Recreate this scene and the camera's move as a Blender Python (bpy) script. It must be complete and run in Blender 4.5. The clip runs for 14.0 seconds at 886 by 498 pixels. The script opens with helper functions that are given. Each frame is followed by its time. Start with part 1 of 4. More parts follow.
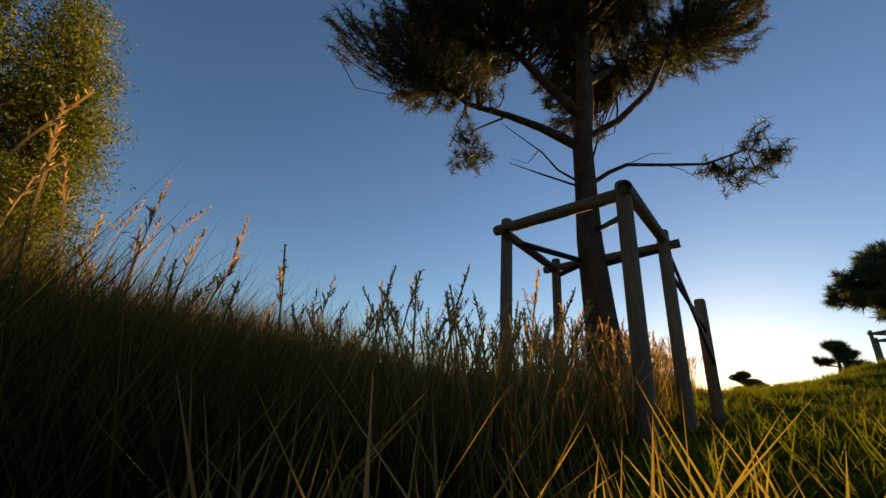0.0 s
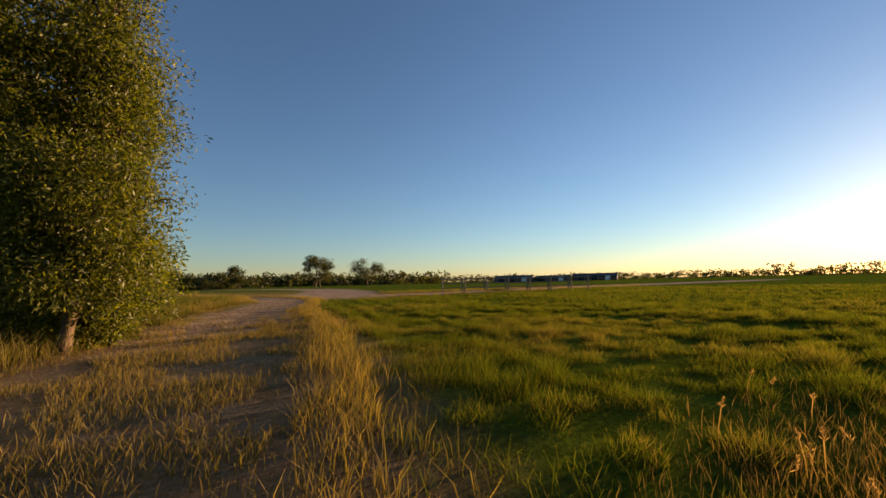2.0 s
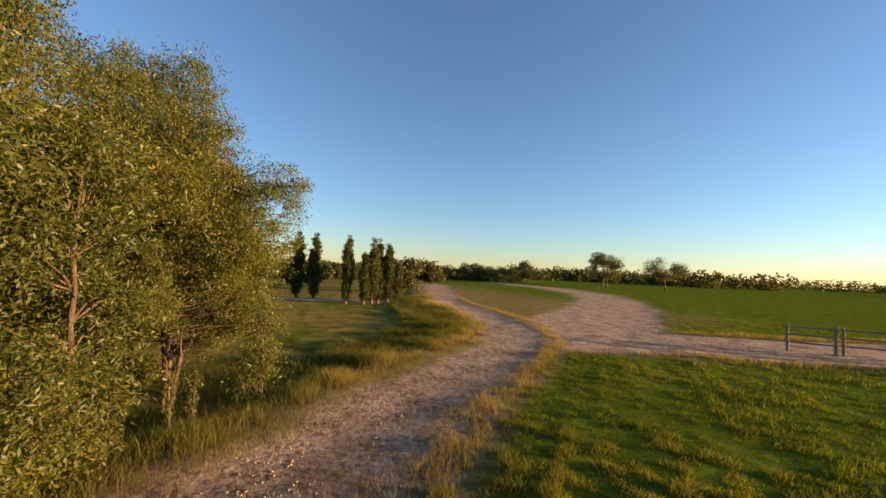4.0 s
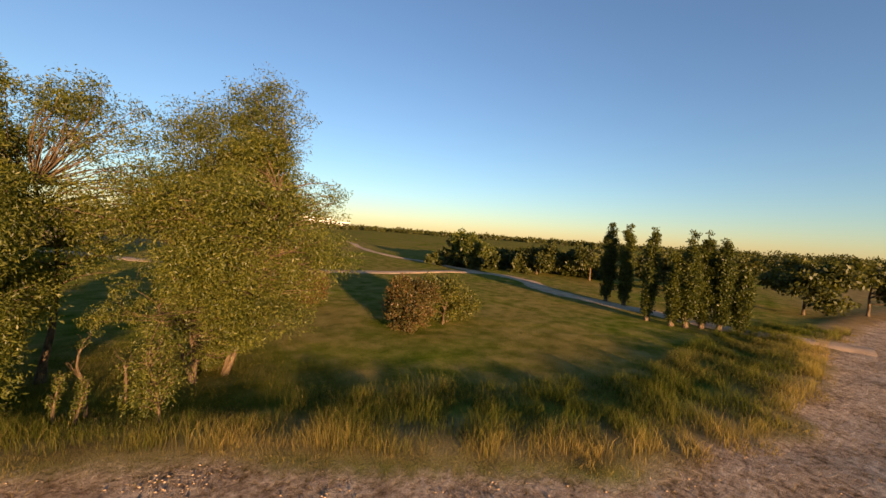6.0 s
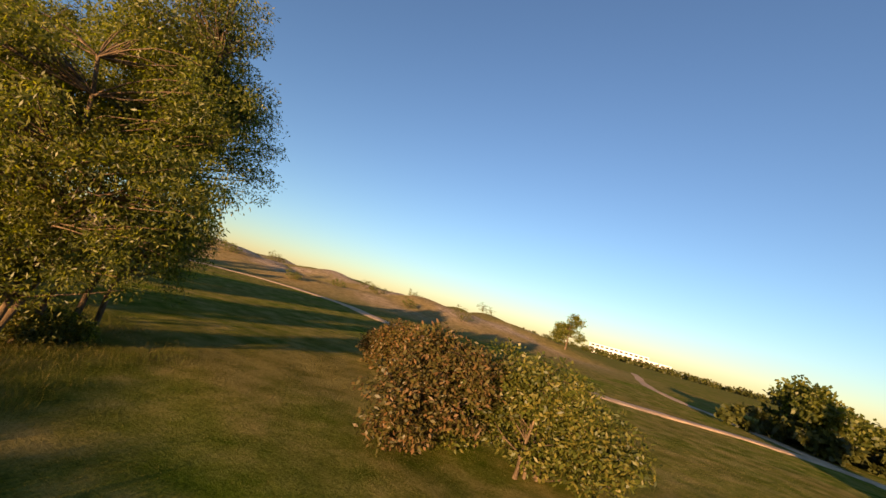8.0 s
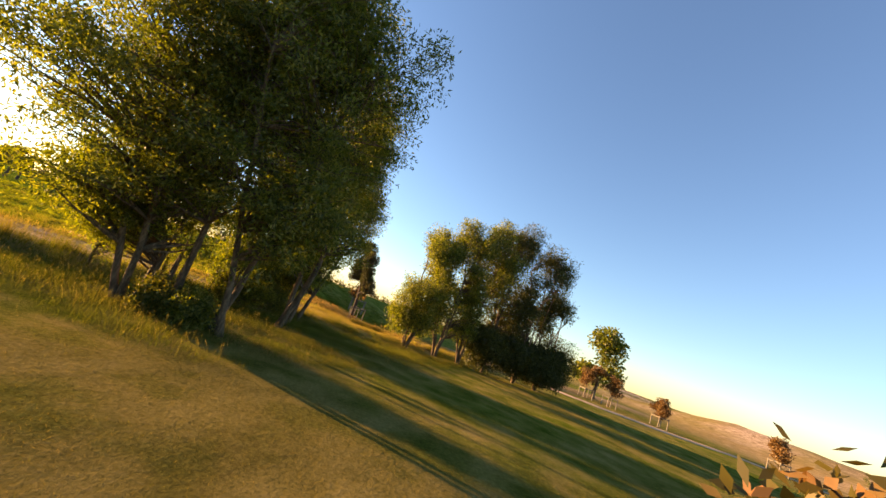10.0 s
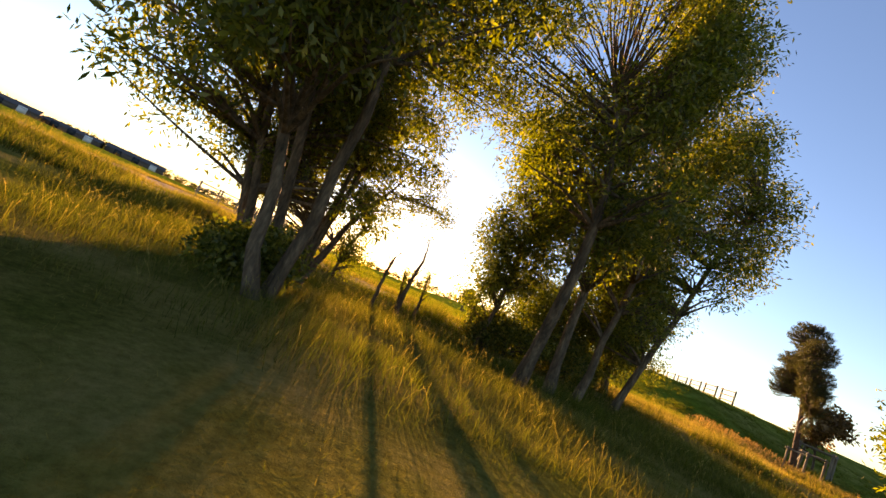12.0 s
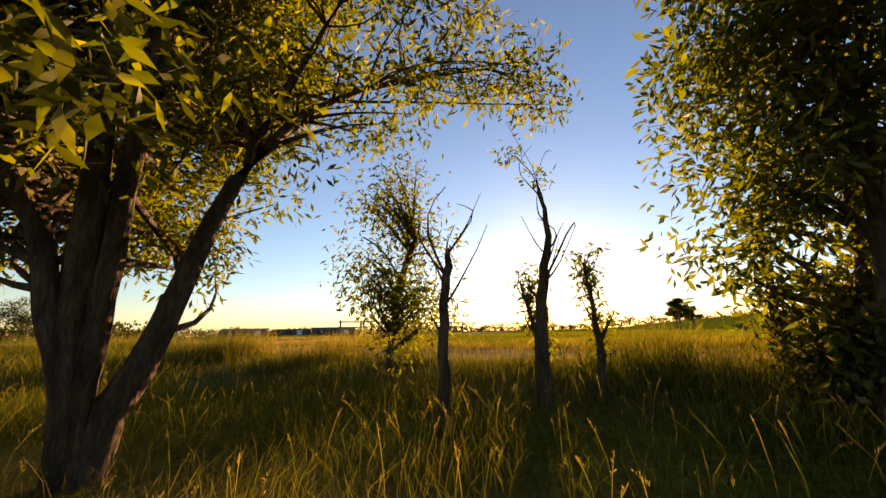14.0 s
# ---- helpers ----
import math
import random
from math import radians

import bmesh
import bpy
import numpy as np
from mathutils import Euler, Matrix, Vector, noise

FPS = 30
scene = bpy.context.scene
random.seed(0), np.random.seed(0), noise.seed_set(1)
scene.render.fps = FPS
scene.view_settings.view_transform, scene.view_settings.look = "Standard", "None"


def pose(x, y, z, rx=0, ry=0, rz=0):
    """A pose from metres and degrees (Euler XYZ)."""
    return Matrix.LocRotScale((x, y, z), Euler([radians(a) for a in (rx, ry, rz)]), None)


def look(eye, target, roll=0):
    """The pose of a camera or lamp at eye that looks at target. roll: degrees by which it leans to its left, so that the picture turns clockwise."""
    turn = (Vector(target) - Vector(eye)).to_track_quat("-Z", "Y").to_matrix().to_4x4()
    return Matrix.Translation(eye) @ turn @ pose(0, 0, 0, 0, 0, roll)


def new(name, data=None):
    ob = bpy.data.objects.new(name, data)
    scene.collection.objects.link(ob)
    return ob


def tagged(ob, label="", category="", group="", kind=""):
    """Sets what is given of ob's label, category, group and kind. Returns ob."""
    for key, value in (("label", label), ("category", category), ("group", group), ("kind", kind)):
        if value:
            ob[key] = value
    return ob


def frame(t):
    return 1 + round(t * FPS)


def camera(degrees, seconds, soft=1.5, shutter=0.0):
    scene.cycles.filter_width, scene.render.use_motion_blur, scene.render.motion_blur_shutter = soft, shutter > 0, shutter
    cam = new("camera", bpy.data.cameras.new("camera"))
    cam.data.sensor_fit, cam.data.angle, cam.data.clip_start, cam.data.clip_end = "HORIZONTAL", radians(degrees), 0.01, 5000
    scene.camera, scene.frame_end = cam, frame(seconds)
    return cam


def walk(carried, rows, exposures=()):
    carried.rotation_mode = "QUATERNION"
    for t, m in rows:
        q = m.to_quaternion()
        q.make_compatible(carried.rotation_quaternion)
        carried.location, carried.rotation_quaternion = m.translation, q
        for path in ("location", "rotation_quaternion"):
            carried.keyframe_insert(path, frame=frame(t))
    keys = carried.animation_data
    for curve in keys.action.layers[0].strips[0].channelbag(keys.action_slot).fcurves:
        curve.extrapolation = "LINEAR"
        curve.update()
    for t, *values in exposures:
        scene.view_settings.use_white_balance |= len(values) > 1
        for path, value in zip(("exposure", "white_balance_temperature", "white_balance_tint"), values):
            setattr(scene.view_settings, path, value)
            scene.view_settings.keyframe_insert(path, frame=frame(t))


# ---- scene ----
cam = camera(97.59, 14.0)
PATH = [
    (0, 0.465, 1.097, -0.105, 110.34, -3.70, 9.52),
    (0.5, 0.338, 1.212, 0.065, 108.72, -3.55, 16.61),
    (1, 0.063, 1.434, 0.694, 102.16, -2.71, 20.18),
    (1.5, -0.222, 1.878, 0.832, 93.21, -1.00, 22.47),
    (2, -0.750, 3.014, 0.864, 94.88, 1.23, 28.01),
    (2.5, -1.370, 4.497, 1.394, 94.70, 0.84, 35.81),
    (3, -2.246, 5.943, 1.690, 94.96, -3.63, 47.43),
    (3.5, -3.288, 7.390, 2.123, 94.48, -3.16, 58.13),
    (4, -4.008, 8.858, 2.767, 93.30, -2.48, 69.28),
    (4.2, -4.470, 9.420, 2.970, 92.85, -3.60, 74.40),
    (4.7, -5.718, 11.586, 3.504, 90.90, -4.63, 88.99),
    (5.2, -7.225, 14.439, 3.983, 88.40, -3.68, 105.43),
    (5.7, -9.092, 16.745, 4.242, 86.99, -3.14, 121.13),
    (6.3, -11.774, 17.453, 4.035, 89.07, -6.39, 135.28),
    (6.5, -12.764, 17.102, 3.843, 90.74, -8.60, 138.70),
    (7, -15.267, 16.727, 3.592, 94.46, -13.62, 148.77),
    (7.5, -17.602, 15.700, 3.226, 96.11, -15.34, 160.39),
    (7.7, -18.394, 15.230, 2.874, 97.28, -14.80, 164.54),
    (8.2, -24.051, 12.540, 2.446, 99.20, -16.61, 181.95),
    (8.7, -27.386, 10.081, 2.140, 100.77, -19.35, 207.11),
    (9.2, -27.853, 7.089, 1.886, 101.72, -21.51, 233.19),
    (9.8, -23.600, 2.300, 1.547, 101.69, -21.17, 256.08),
    (10, -22.786, 1.690, 1.416, 101.43, -20.27, 260.99),
    (10.5, -20.815, 0.644, 1.270, 99.77, -18.50, 273.13),
    (11, -18.516, 0.507, 0.423, 102.74, -15.06, 284.30),
    (11.5, -16.872, 0.665, 0.649, 99.42, -21.62, 301.01),
    (12, -16.010, 0.805, 0.505, 97.43, -23.83, 321.44),
    (12.5, -14.915, 1.152, 0.496, 93.26, -16.45, 338.88),
    (13, -14.324, 2.323, 0.228, 96.53, -2.37, 339.82),
    (13.5, -13.745, 3.515, 0.257, 98.76, 0.22, 342.71),
    (14, -13.126, 4.565, 0.374, 102.02, 1.14, 348.71),
]
walk(cam, [(t, pose(*p)) for t, *p in PATH], exposures=[(0, 0.95, 8300, 22), (0.5, 1.4, 8600, 22), (1, 1.2, 8300, 22), (2, 1.0, 8300, 22), (3, 1.35, 8200, 22), (4.2, 1.65, 8100, 21), (6.3, 1.4, 8600, 24), (7.7, 1.4, 8600, 24), (9.8, 2.35, 9400, 27), (11, 2.4, 9400, 29), (12, 2.35, 10000, 34), (13, 2.05, 10200, 34), (14, 1.6, 10000, 31)])

# ---------------------------------------------------------------- light
SUN_ELEVATION, SUN_AZIMUTH = 6.1, 26.9  # degrees; azimuth from +y towards +x
world = bpy.data.worlds.new("evening_sky")
scene.world = world
world.use_nodes = True
sky = world.node_tree.nodes.new("ShaderNodeTexSky")
sky.sky_type, sky.sun_disc = "NISHITA", False
sky.sun_elevation, sky.sun_rotation = radians(SUN_ELEVATION), radians(SUN_AZIMUTH)
sky.air_density, sky.dust_density, sky.ozone_density = 1.0, 0.15, 4.0
world.node_tree.links.new(sky.outputs[0], world.node_tree.nodes["Background"].inputs[0])
world.node_tree.nodes["Background"].inputs[1].default_value = 0.118
sun = new("sun", bpy.data.lights.new("sun", "SUN"))
sun.data.energy, sun.data.angle, sun.data.color = 5.0, radians(0.6), (1.0, 0.72, 0.42)
sun_way = Vector((math.sin(radians(SUN_AZIMUTH)) * math.cos(radians(SUN_ELEVATION)), math.cos(radians(SUN_AZIMUTH)) * math.cos(radians(SUN_ELEVATION)), math.sin(radians(SUN_ELEVATION))))
sun.matrix_basis = look(sun_way * 50, (0, 0, 0))

# ---------------------------------------------------------------- materials
def nodes_of(name):
    m = bpy.data.materials.new(name)
    m.use_nodes = True
    nt = m.node_tree
    nt.nodes.clear()
    out = nt.nodes.new("ShaderNodeOutputMaterial")
    return m, nt, out


def ramp_node(nt, fac, stops):
    r = nt.nodes.new("ShaderNodeValToRGB")
    el = r.color_ramp.elements
    el[0].position, el[0].color = stops[0][0], (*stops[0][1], 1)
    el[1].position, el[1].color = stops[-1][0], (*stops[-1][1], 1)
    for p, c in stops[1:-1]:
        e = el.new(p)
        e.color = (*c, 1)
    nt.links.new(fac, r.inputs[0])
    return r.outputs[0]


def noise_node(nt, scale, detail=4.0, rough=0.55, coords="Object"):
    tc = nt.nodes.new("ShaderNodeTexCoord")
    n = nt.nodes.new("ShaderNodeTexNoise")
    n.inputs["Scale"].default_value = scale
    n.inputs["Detail"].default_value = detail
    n.inputs["Roughness"].default_value = rough
    nt.links.new(tc.outputs[coords], n.inputs["Vector"])
    return n.outputs["Fac"]


def mix_col(nt, fac, a, b, kind="MIX"):
    m = nt.nodes.new("ShaderNodeMix")
    m.data_type, m.blend_type = "RGBA", kind
    for sock, v in ((m.inputs[0], fac), (m.inputs[6], a), (m.inputs[7], b)):
        if isinstance(v, (int, float)):
            sock.default_value = v
        elif isinstance(v, tuple):
            sock.default_value = (*v, 1)
        else:
            nt.links.new(v, sock)
    return m.outputs[2]


def math_node(nt, op, a, b=0.0):
    m = nt.nodes.new("ShaderNodeMath")
    m.operation = op
    for sock, v in ((m.inputs[0], a), (m.inputs[1], b)):
        if isinstance(v, (int, float)):
            sock.default_value = v
        else:
            nt.links.new(v, sock)
    return m.outputs[0]


def leaf_material(name, dark, mid, light, through_col, part_through=0.4, gloss=0.02):
    """Thin foliage: diffuse and translucent sides with a little gloss, each leaf of its own shade."""
    m, nt, out = nodes_of(name)
    geo = nt.nodes.new("ShaderNodeNewGeometry")
    info = nt.nodes.new("ShaderNodeObjectInfo")
    col = ramp_node(nt, geo.outputs["Random Per Island"], [(0.0, dark), (0.55, mid), (1.0, light)])
    big = noise_node(nt, 0.55, 2.0)
    tone = math_node(nt, "ADD", math_node(nt, "MULTIPLY", big, 0.8), math_node(nt, "MULTIPLY", info.outputs["Random"], 0.3))
    shade = ramp_node(nt, tone, [(0.25, (0.72, 0.75, 0.7)), (0.85, (1.25, 1.15, 0.9))])
    col = mix_col(nt, 1.0, col, shade, "MULTIPLY")
    d = nt.nodes.new("ShaderNodeBsdfDiffuse")
    nt.links.new(col, d.inputs["Color"])
    t = nt.nodes.new("ShaderNodeBsdfTranslucent")
    nt.links.new(mix_col(nt, 1.0, col, through_col, "MULTIPLY"), t.inputs["Color"])
    a = nt.nodes.new("ShaderNodeMixShader")
    a.inputs[0].default_value = part_through
    nt.links.new(d.outputs[0], a.inputs[1])
    nt.links.new(t.outputs[0], a.inputs[2])
    g = nt.nodes.new("ShaderNodeBsdfGlossy")
    g.inputs["Roughness"].default_value = 0.45
    b = nt.nodes.new("ShaderNodeMixShader")
    b.inputs[0].default_value = gloss
    nt.links.new(a.outputs[0], b.inputs[1])
    nt.links.new(g.outputs[0], b.inputs[2])
    nt.links.new(b.outputs[0], out.inputs[0])
    return m


def blade_material(name, root, mid, tip, through_col=(1.3, 1.2, 0.7), part_through=0.4):
    """Grass: roots darkened for the shade among blades, own green to drying tips above; drier blades mixed in by a
    blade's own dryness.
    """
    m, nt, out = nodes_of(name)
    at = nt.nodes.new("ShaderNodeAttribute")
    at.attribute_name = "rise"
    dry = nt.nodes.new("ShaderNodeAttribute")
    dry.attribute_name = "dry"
    # root colour paints in the shade low between blades; tips pale as they dry
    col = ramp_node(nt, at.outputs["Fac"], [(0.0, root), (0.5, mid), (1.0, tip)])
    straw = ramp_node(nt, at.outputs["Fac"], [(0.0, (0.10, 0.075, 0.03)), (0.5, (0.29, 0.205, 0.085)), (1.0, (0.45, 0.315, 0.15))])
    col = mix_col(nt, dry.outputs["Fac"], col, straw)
    geo = nt.nodes.new("ShaderNodeNewGeometry")
    shade = ramp_node(nt, geo.outputs["Random Per Island"], [(0.0, (0.7, 0.72, 0.65)), (1.0, (1.25, 1.2, 1.1))])
    col = mix_col(nt, 1.0, col, shade, "MULTIPLY")
    d = nt.nodes.new("ShaderNodeBsdfDiffuse")
    nt.links.new(col, d.inputs["Color"])
    t = nt.nodes.new("ShaderNodeBsdfTranslucent")
    nt.links.new(mix_col(nt, 1.0, col, through_col, "MULTIPLY"), t.inputs["Color"])
    a = nt.nodes.new("ShaderNodeMixShader")
    a.inputs[0].default_value = part_through
    nt.links.new(d.outputs[0], a.inputs[1])
    nt.links.new(t.outputs[0], a.inputs[2])
    nt.links.new(a.outputs[0], out.inputs[0])
    return m


def rough_material(name, stops, scale, bump=0.3, roughness=0.85, fine=None, stretch=None, gloss=0.2):
    """A matt surface: colour by a coarse and a fine grain, with relief of the same grain."""
    m, nt, out = nodes_of(name)
    tc = nt.nodes.new("ShaderNodeTexCoord")
    mp = nt.nodes.new("ShaderNodeMapping")
    if stretch:
        mp.inputs["Scale"].default_value = stretch
    nt.links.new(tc.outputs["Object"], mp.inputs["Vector"])
    n1 = nt.nodes.new("ShaderNodeTexNoise")
    n1.inputs["Scale"].default_value, n1.inputs["Detail"].default_value = scale, 6.0
    n2 = nt.nodes.new("ShaderNodeTexNoise")
    n2.inputs["Scale"].default_value, n2.inputs["Detail"].default_value = fine or scale * 7, 5.0
    for n in (n1, n2):
        nt.links.new(mp.outputs[0], n.inputs["Vector"])
    info = nt.nodes.new("ShaderNodeObjectInfo")
    fac = math_node(nt, "ADD", math_node(nt, "MULTIPLY", n1.outputs["Fac"], 0.6), math_node(nt, "MULTIPLY", n2.outputs["Fac"], 0.4))
    col = ramp_node(nt, fac, stops)
    tint = ramp_node(nt, info.outputs["Random"], [(0.0, (0.88, 0.88, 0.88)), (1.0, (1.1, 1.08, 1.05))])
    col = mix_col(nt, 1.0, col, tint, "MULTIPLY")
    bs = nt.nodes.new("ShaderNodeBsdfPrincipled")
    bs.inputs["Roughness"].default_value = roughness
    bs.inputs["Specular IOR Level"].default_value = gloss
    nt.links.new(col, bs.inputs["Base Color"])
    bp = nt.nodes.new("ShaderNodeBump")
    bp.inputs["Strength"].default_value = bump
    bp.inputs["Distance"].default_value = 0.05
    nt.links.new(fac, bp.inputs["Height"])
    nt.links.new(bp.outputs[0], bs.inputs["Normal"])
    nt.links.new(bs.outputs[0], out.inputs[0])
    return m


willow_leaf = leaf_material("willow_leaf", (0.038, 0.05, 0.011), (0.105, 0.12, 0.026), (0.21, 0.20, 0.058), (1.7, 1.8, 0.5), 0.5)
poplar_leaf = leaf_material("poplar_leaf", (0.035, 0.046, 0.012), (0.065, 0.08, 0.02), (0.115, 0.12, 0.03), (1.5, 1.4, 0.5), 0.35)
wood_leaf = leaf_material("wood_leaf", (0.03, 0.038, 0.012), (0.058, 0.066, 0.018), (0.10, 0.10, 0.028), (1.4, 1.3, 0.5), 0.35)
bush_leaf = leaf_material("bush_leaf", (0.035, 0.045, 0.010), (0.09, 0.105, 0.022), (0.19, 0.16, 0.045), (1.5, 1.4, 0.5), 0.4)
berry_leaf = leaf_material("berry_leaf", (0.05, 0.045, 0.014), (0.095, 0.082, 0.026), (0.19, 0.10, 0.05), (1.3, 1.15, 0.6), 0.35)
dead_leaf = leaf_material("dead_leaf", (0.10, 0.055, 0.02), (0.17, 0.10, 0.04), (0.26, 0.17, 0.08), (1.4, 1.1, 0.7), 0.4)
pine_needle = leaf_material("pine_needle", (0.02, 0.03, 0.01), (0.045, 0.056, 0.016), (0.10, 0.10, 0.028), (1.6, 1.4, 0.5), 0.35, 0.04)
bark = rough_material("bark", [(0.3, (0.025, 0.017, 0.01)), (0.5, (0.10, 0.067, 0.04)), (0.7, (0.24, 0.165, 0.10))], 11.0, 1.0, 0.9, 50.0, (1, 1, 0.25))
pine_bark = rough_material("pine_bark", [(0.25, (0.03, 0.022, 0.018)), (0.5, (0.085, 0.06, 0.045)), (0.75, (0.17, 0.12, 0.085))], 14.0, 1.0, 0.9, 60.0, (1, 1, 0.45))
post_wood = rough_material("post_wood", [(0.25, (0.10, 0.085, 0.06)), (0.5, (0.19, 0.165, 0.12)), (0.75, (0.29, 0.25, 0.18))], 16.0, 0.5, 0.85, 90.0, (1, 1, 0.15))
strap_black = rough_material("strap_black", [(0.2, (0.012, 0.012, 0.012)), (0.8, (0.03, 0.03, 0.03))], 30.0, 0.2, 0.6)
sand = rough_material("path_sand", [(0.25, (0.24, 0.16, 0.10)), (0.5, (0.43, 0.30, 0.20)), (0.75, (0.58, 0.43, 0.30))], 1.3, 0.9, 0.95, 30.0, gloss=0.0)
# near-black roots: shade deep in the grass, held in the colour
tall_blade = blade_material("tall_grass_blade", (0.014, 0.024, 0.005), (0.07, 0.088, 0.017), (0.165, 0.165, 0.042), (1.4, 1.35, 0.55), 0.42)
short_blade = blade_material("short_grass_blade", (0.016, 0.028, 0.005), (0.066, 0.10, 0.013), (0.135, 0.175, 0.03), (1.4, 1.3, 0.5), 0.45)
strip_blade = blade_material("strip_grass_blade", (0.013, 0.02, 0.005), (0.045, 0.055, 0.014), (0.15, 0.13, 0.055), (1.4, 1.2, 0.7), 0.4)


# ---------------------------------------------------------------- mesh helpers
rng = np.random.default_rng(7)


def np_mesh(name, verts, faces, **attrs):
    """A mesh from arrays: verts (n, 3), faces (m, 3 or 4); attrs: one float a vertex."""
    verts, faces = np.asarray(verts, np.float32), np.asarray(faces, np.int32)
    me = bpy.data.meshes.new(name)
    me.vertices.add(len(verts))
    me.vertices.foreach_set("co", verts.ravel())
    me.loops.add(faces.size)
    me.loops.foreach_set("vertex_index", faces.ravel())
    me.polygons.add(len(faces))
    me.polygons.foreach_set("loop_start", np.arange(len(faces), dtype=np.int32) * faces.shape[1])
    for key, values in attrs.items():
        a = me.attributes.new(key, "FLOAT", "POINT")
        a.data.foreach_set("value", np.asarray(values, np.float32))
    me.update(calc_edges=True)
    return me


def smooth(me):
    me.polygons.foreach_set("use_smooth", np.ones(len(me.polygons), bool))
    return me


def thing(name, label, category, group="", kind="", at=(0, 0, 0), turn=0.0):
    ob = tagged(new(name), label, category, group, kind)
    ob.matrix_basis = pose(*at, 0, 0, turn)
    return ob


def part(name, me, material, parent, label=""):
    ob = new(name, me)
    me.materials.append(material)
    ob.parent = parent
    if label:
        ob["label"] = label
    return ob


def unit(v):
    return v / np.maximum(np.linalg.norm(v, axis=-1, keepdims=True), 1e-9)


def tubes(lines, sides=7):
    """Tapered round limbs along polylines of (x, y, z, radius)."""
    vs, fs, n = [], [], 0
    for line in lines:
        p = np.asarray(line, float)
        c, r = p[:, :3], p[:, 3]
        k = sides if r.max() > 0.03 else 4
        t = unit(np.gradient(c, axis=0))
        ref = np.where(np.abs(t[:, 2:3]) > 0.9, [[1.0, 0, 0]], [[0, 0, 1.0]])
        a = unit(np.cross(t, ref))
        b = np.cross(t, a)
        ang = np.arange(k) * 2 * math.pi / k
        ring = c[:, None] + r[:, None, None] * (np.cos(ang)[None, :, None] * a[:, None] + np.sin(ang)[None, :, None] * b[:, None])
        vs.append(ring.reshape(-1, 3))
        i, j = np.meshgrid(np.arange(len(c) - 1), np.arange(k), indexing="ij")
        q = np.stack([i * k + j, i * k + (j + 1) % k, (i + 1) * k + (j + 1) % k, (i + 1) * k + j], -1).reshape(-1, 4)
        fs.append(q + n)
        n += len(c) * k
    return np.concatenate(vs), np.concatenate(fs)


def curve_line(a, b, r0, r1, bend, g, steps=7, rise=0.0):
    """A limb from a to b that bends and tapers."""
    a, b = np.asarray(a, float), np.asarray(b, float)
    s = np.linspace(0, 1, steps)
    side = g.normal(size=3) * bend * np.linalg.norm(b - a)
    c = a + (b - a) * s[:, None] + side * (np.sin(s * math.pi))[:, None]
    c[:, 2] += rise * np.sin(s * math.pi)
    c[1:-1] += g.normal(size=(steps - 2, 3)) * 0.005 * np.linalg.norm(b - a)
    return np.column_stack([c, r0 + (r1 - r0) * s ** 0.8])


def leaves(centres, each, spread, length, width, g, droop=0.5, flat=0.7):
    """Leaf quads scattered round the centres, hanging a little."""
    n = len(centres) * each
    c = np.repeat(centres, each, 0)
    off = unit(g.normal(size=(n, 3))) * (g.random((n, 1)) ** 0.45) * np.repeat(np.atleast_1d(spread) * np.ones(len(centres)), each)[:, None]
    off[:, 2] *= flat
    p = c + off
    a = unit(g.normal(size=(n, 3)) + off / np.maximum(np.linalg.norm(off, axis=1, keepdims=True), 0.01) * 0.7 - [0, 0, droop])
    b = unit(np.cross(a, g.normal(size=(n, 3))))
    ln = length * g.uniform(0.6, 1.3, (n, 1))
    w = width * g.uniform(0.7, 1.2, (n, 1))
    v = np.stack([p, p + a * ln * 0.5 + b * w, p + a * ln, p + a * ln * 0.5 - b * w], 1).reshape(-1, 3)
    return v, np.arange(n * 4).reshape(-1, 4)


def in_lobes(lobes, n, g):
    """Points near the skins of ellipsoid lobes (x, y, z, radius across, radius up)."""
    lobes = np.asarray(lobes, float)
    weight = lobes[:, 3] ** 2 * lobes[:, 4]
    pick = g.choice(len(lobes), n, p=weight / weight.sum())
    d = unit(g.normal(size=(n, 3))) * (g.random((n, 1)) ** 0.38)
    L = lobes[pick]
    return L[:, :3] + d * np.column_stack([L[:, 3], L[:, 3], L[:, 4]])


def branching(stems, clusters, g, share=0.5, r_twig=0.012):
    """Thin branches from the stems to a share of the leaf clusters, through a forking point."""
    nodes = np.concatenate([s[len(s) // 4:] for s in stems])
    out = []
    for c in clusters[: int(len(clusters) * share)]:
        low = nodes[nodes[:, 2] < c[2] - 0.1]
        if len(low) < 2:
            low = nodes
        d = np.linalg.norm(low[:, :3] - c, axis=1) + 0.6 * np.abs(low[:, 2] - (c[2] - 0.6))
        k = low[d.argmin()]
        out.append(curve_line(k[:3], c, min(0.035, k[3] * 0.6), r_twig * 0.5, 0.07, g, 5, 0.05))
    return out


def leafy_tree(name, label, category, seed, stems, lobes, clusters, each, spread, leaf_len, leaf_w, leaf_mat, bark_mat, twigs=0.5, group="", droop=0.5, limbs=()):
    """A tree: trunk with its limbs, and a crown of many single leaves in clumps."""
    g = np.random.default_rng(seed)
    lines = [np.asarray(l, float) for l in limbs]
    for base, top, r0, r1, bend in stems:
        lines.append(curve_line(base, top, r0, r1, bend, g, 10))
        lines[-1][0, 3] *= 1.35
    c = in_lobes(lobes, clusters, g)
    twig = branching(lines, c, g, twigs)
    ob = thing(name, label, category, group)
    v, f = tubes(lines + twig)
    part("trunk", smooth(np_mesh("trunk", v, f)), bark_mat, ob)
    v, f = leaves(c, each, spread, leaf_len, leaf_w, g, droop)
    part("crown", np_mesh("crown", v, f), leaf_mat, ob)
    return ob


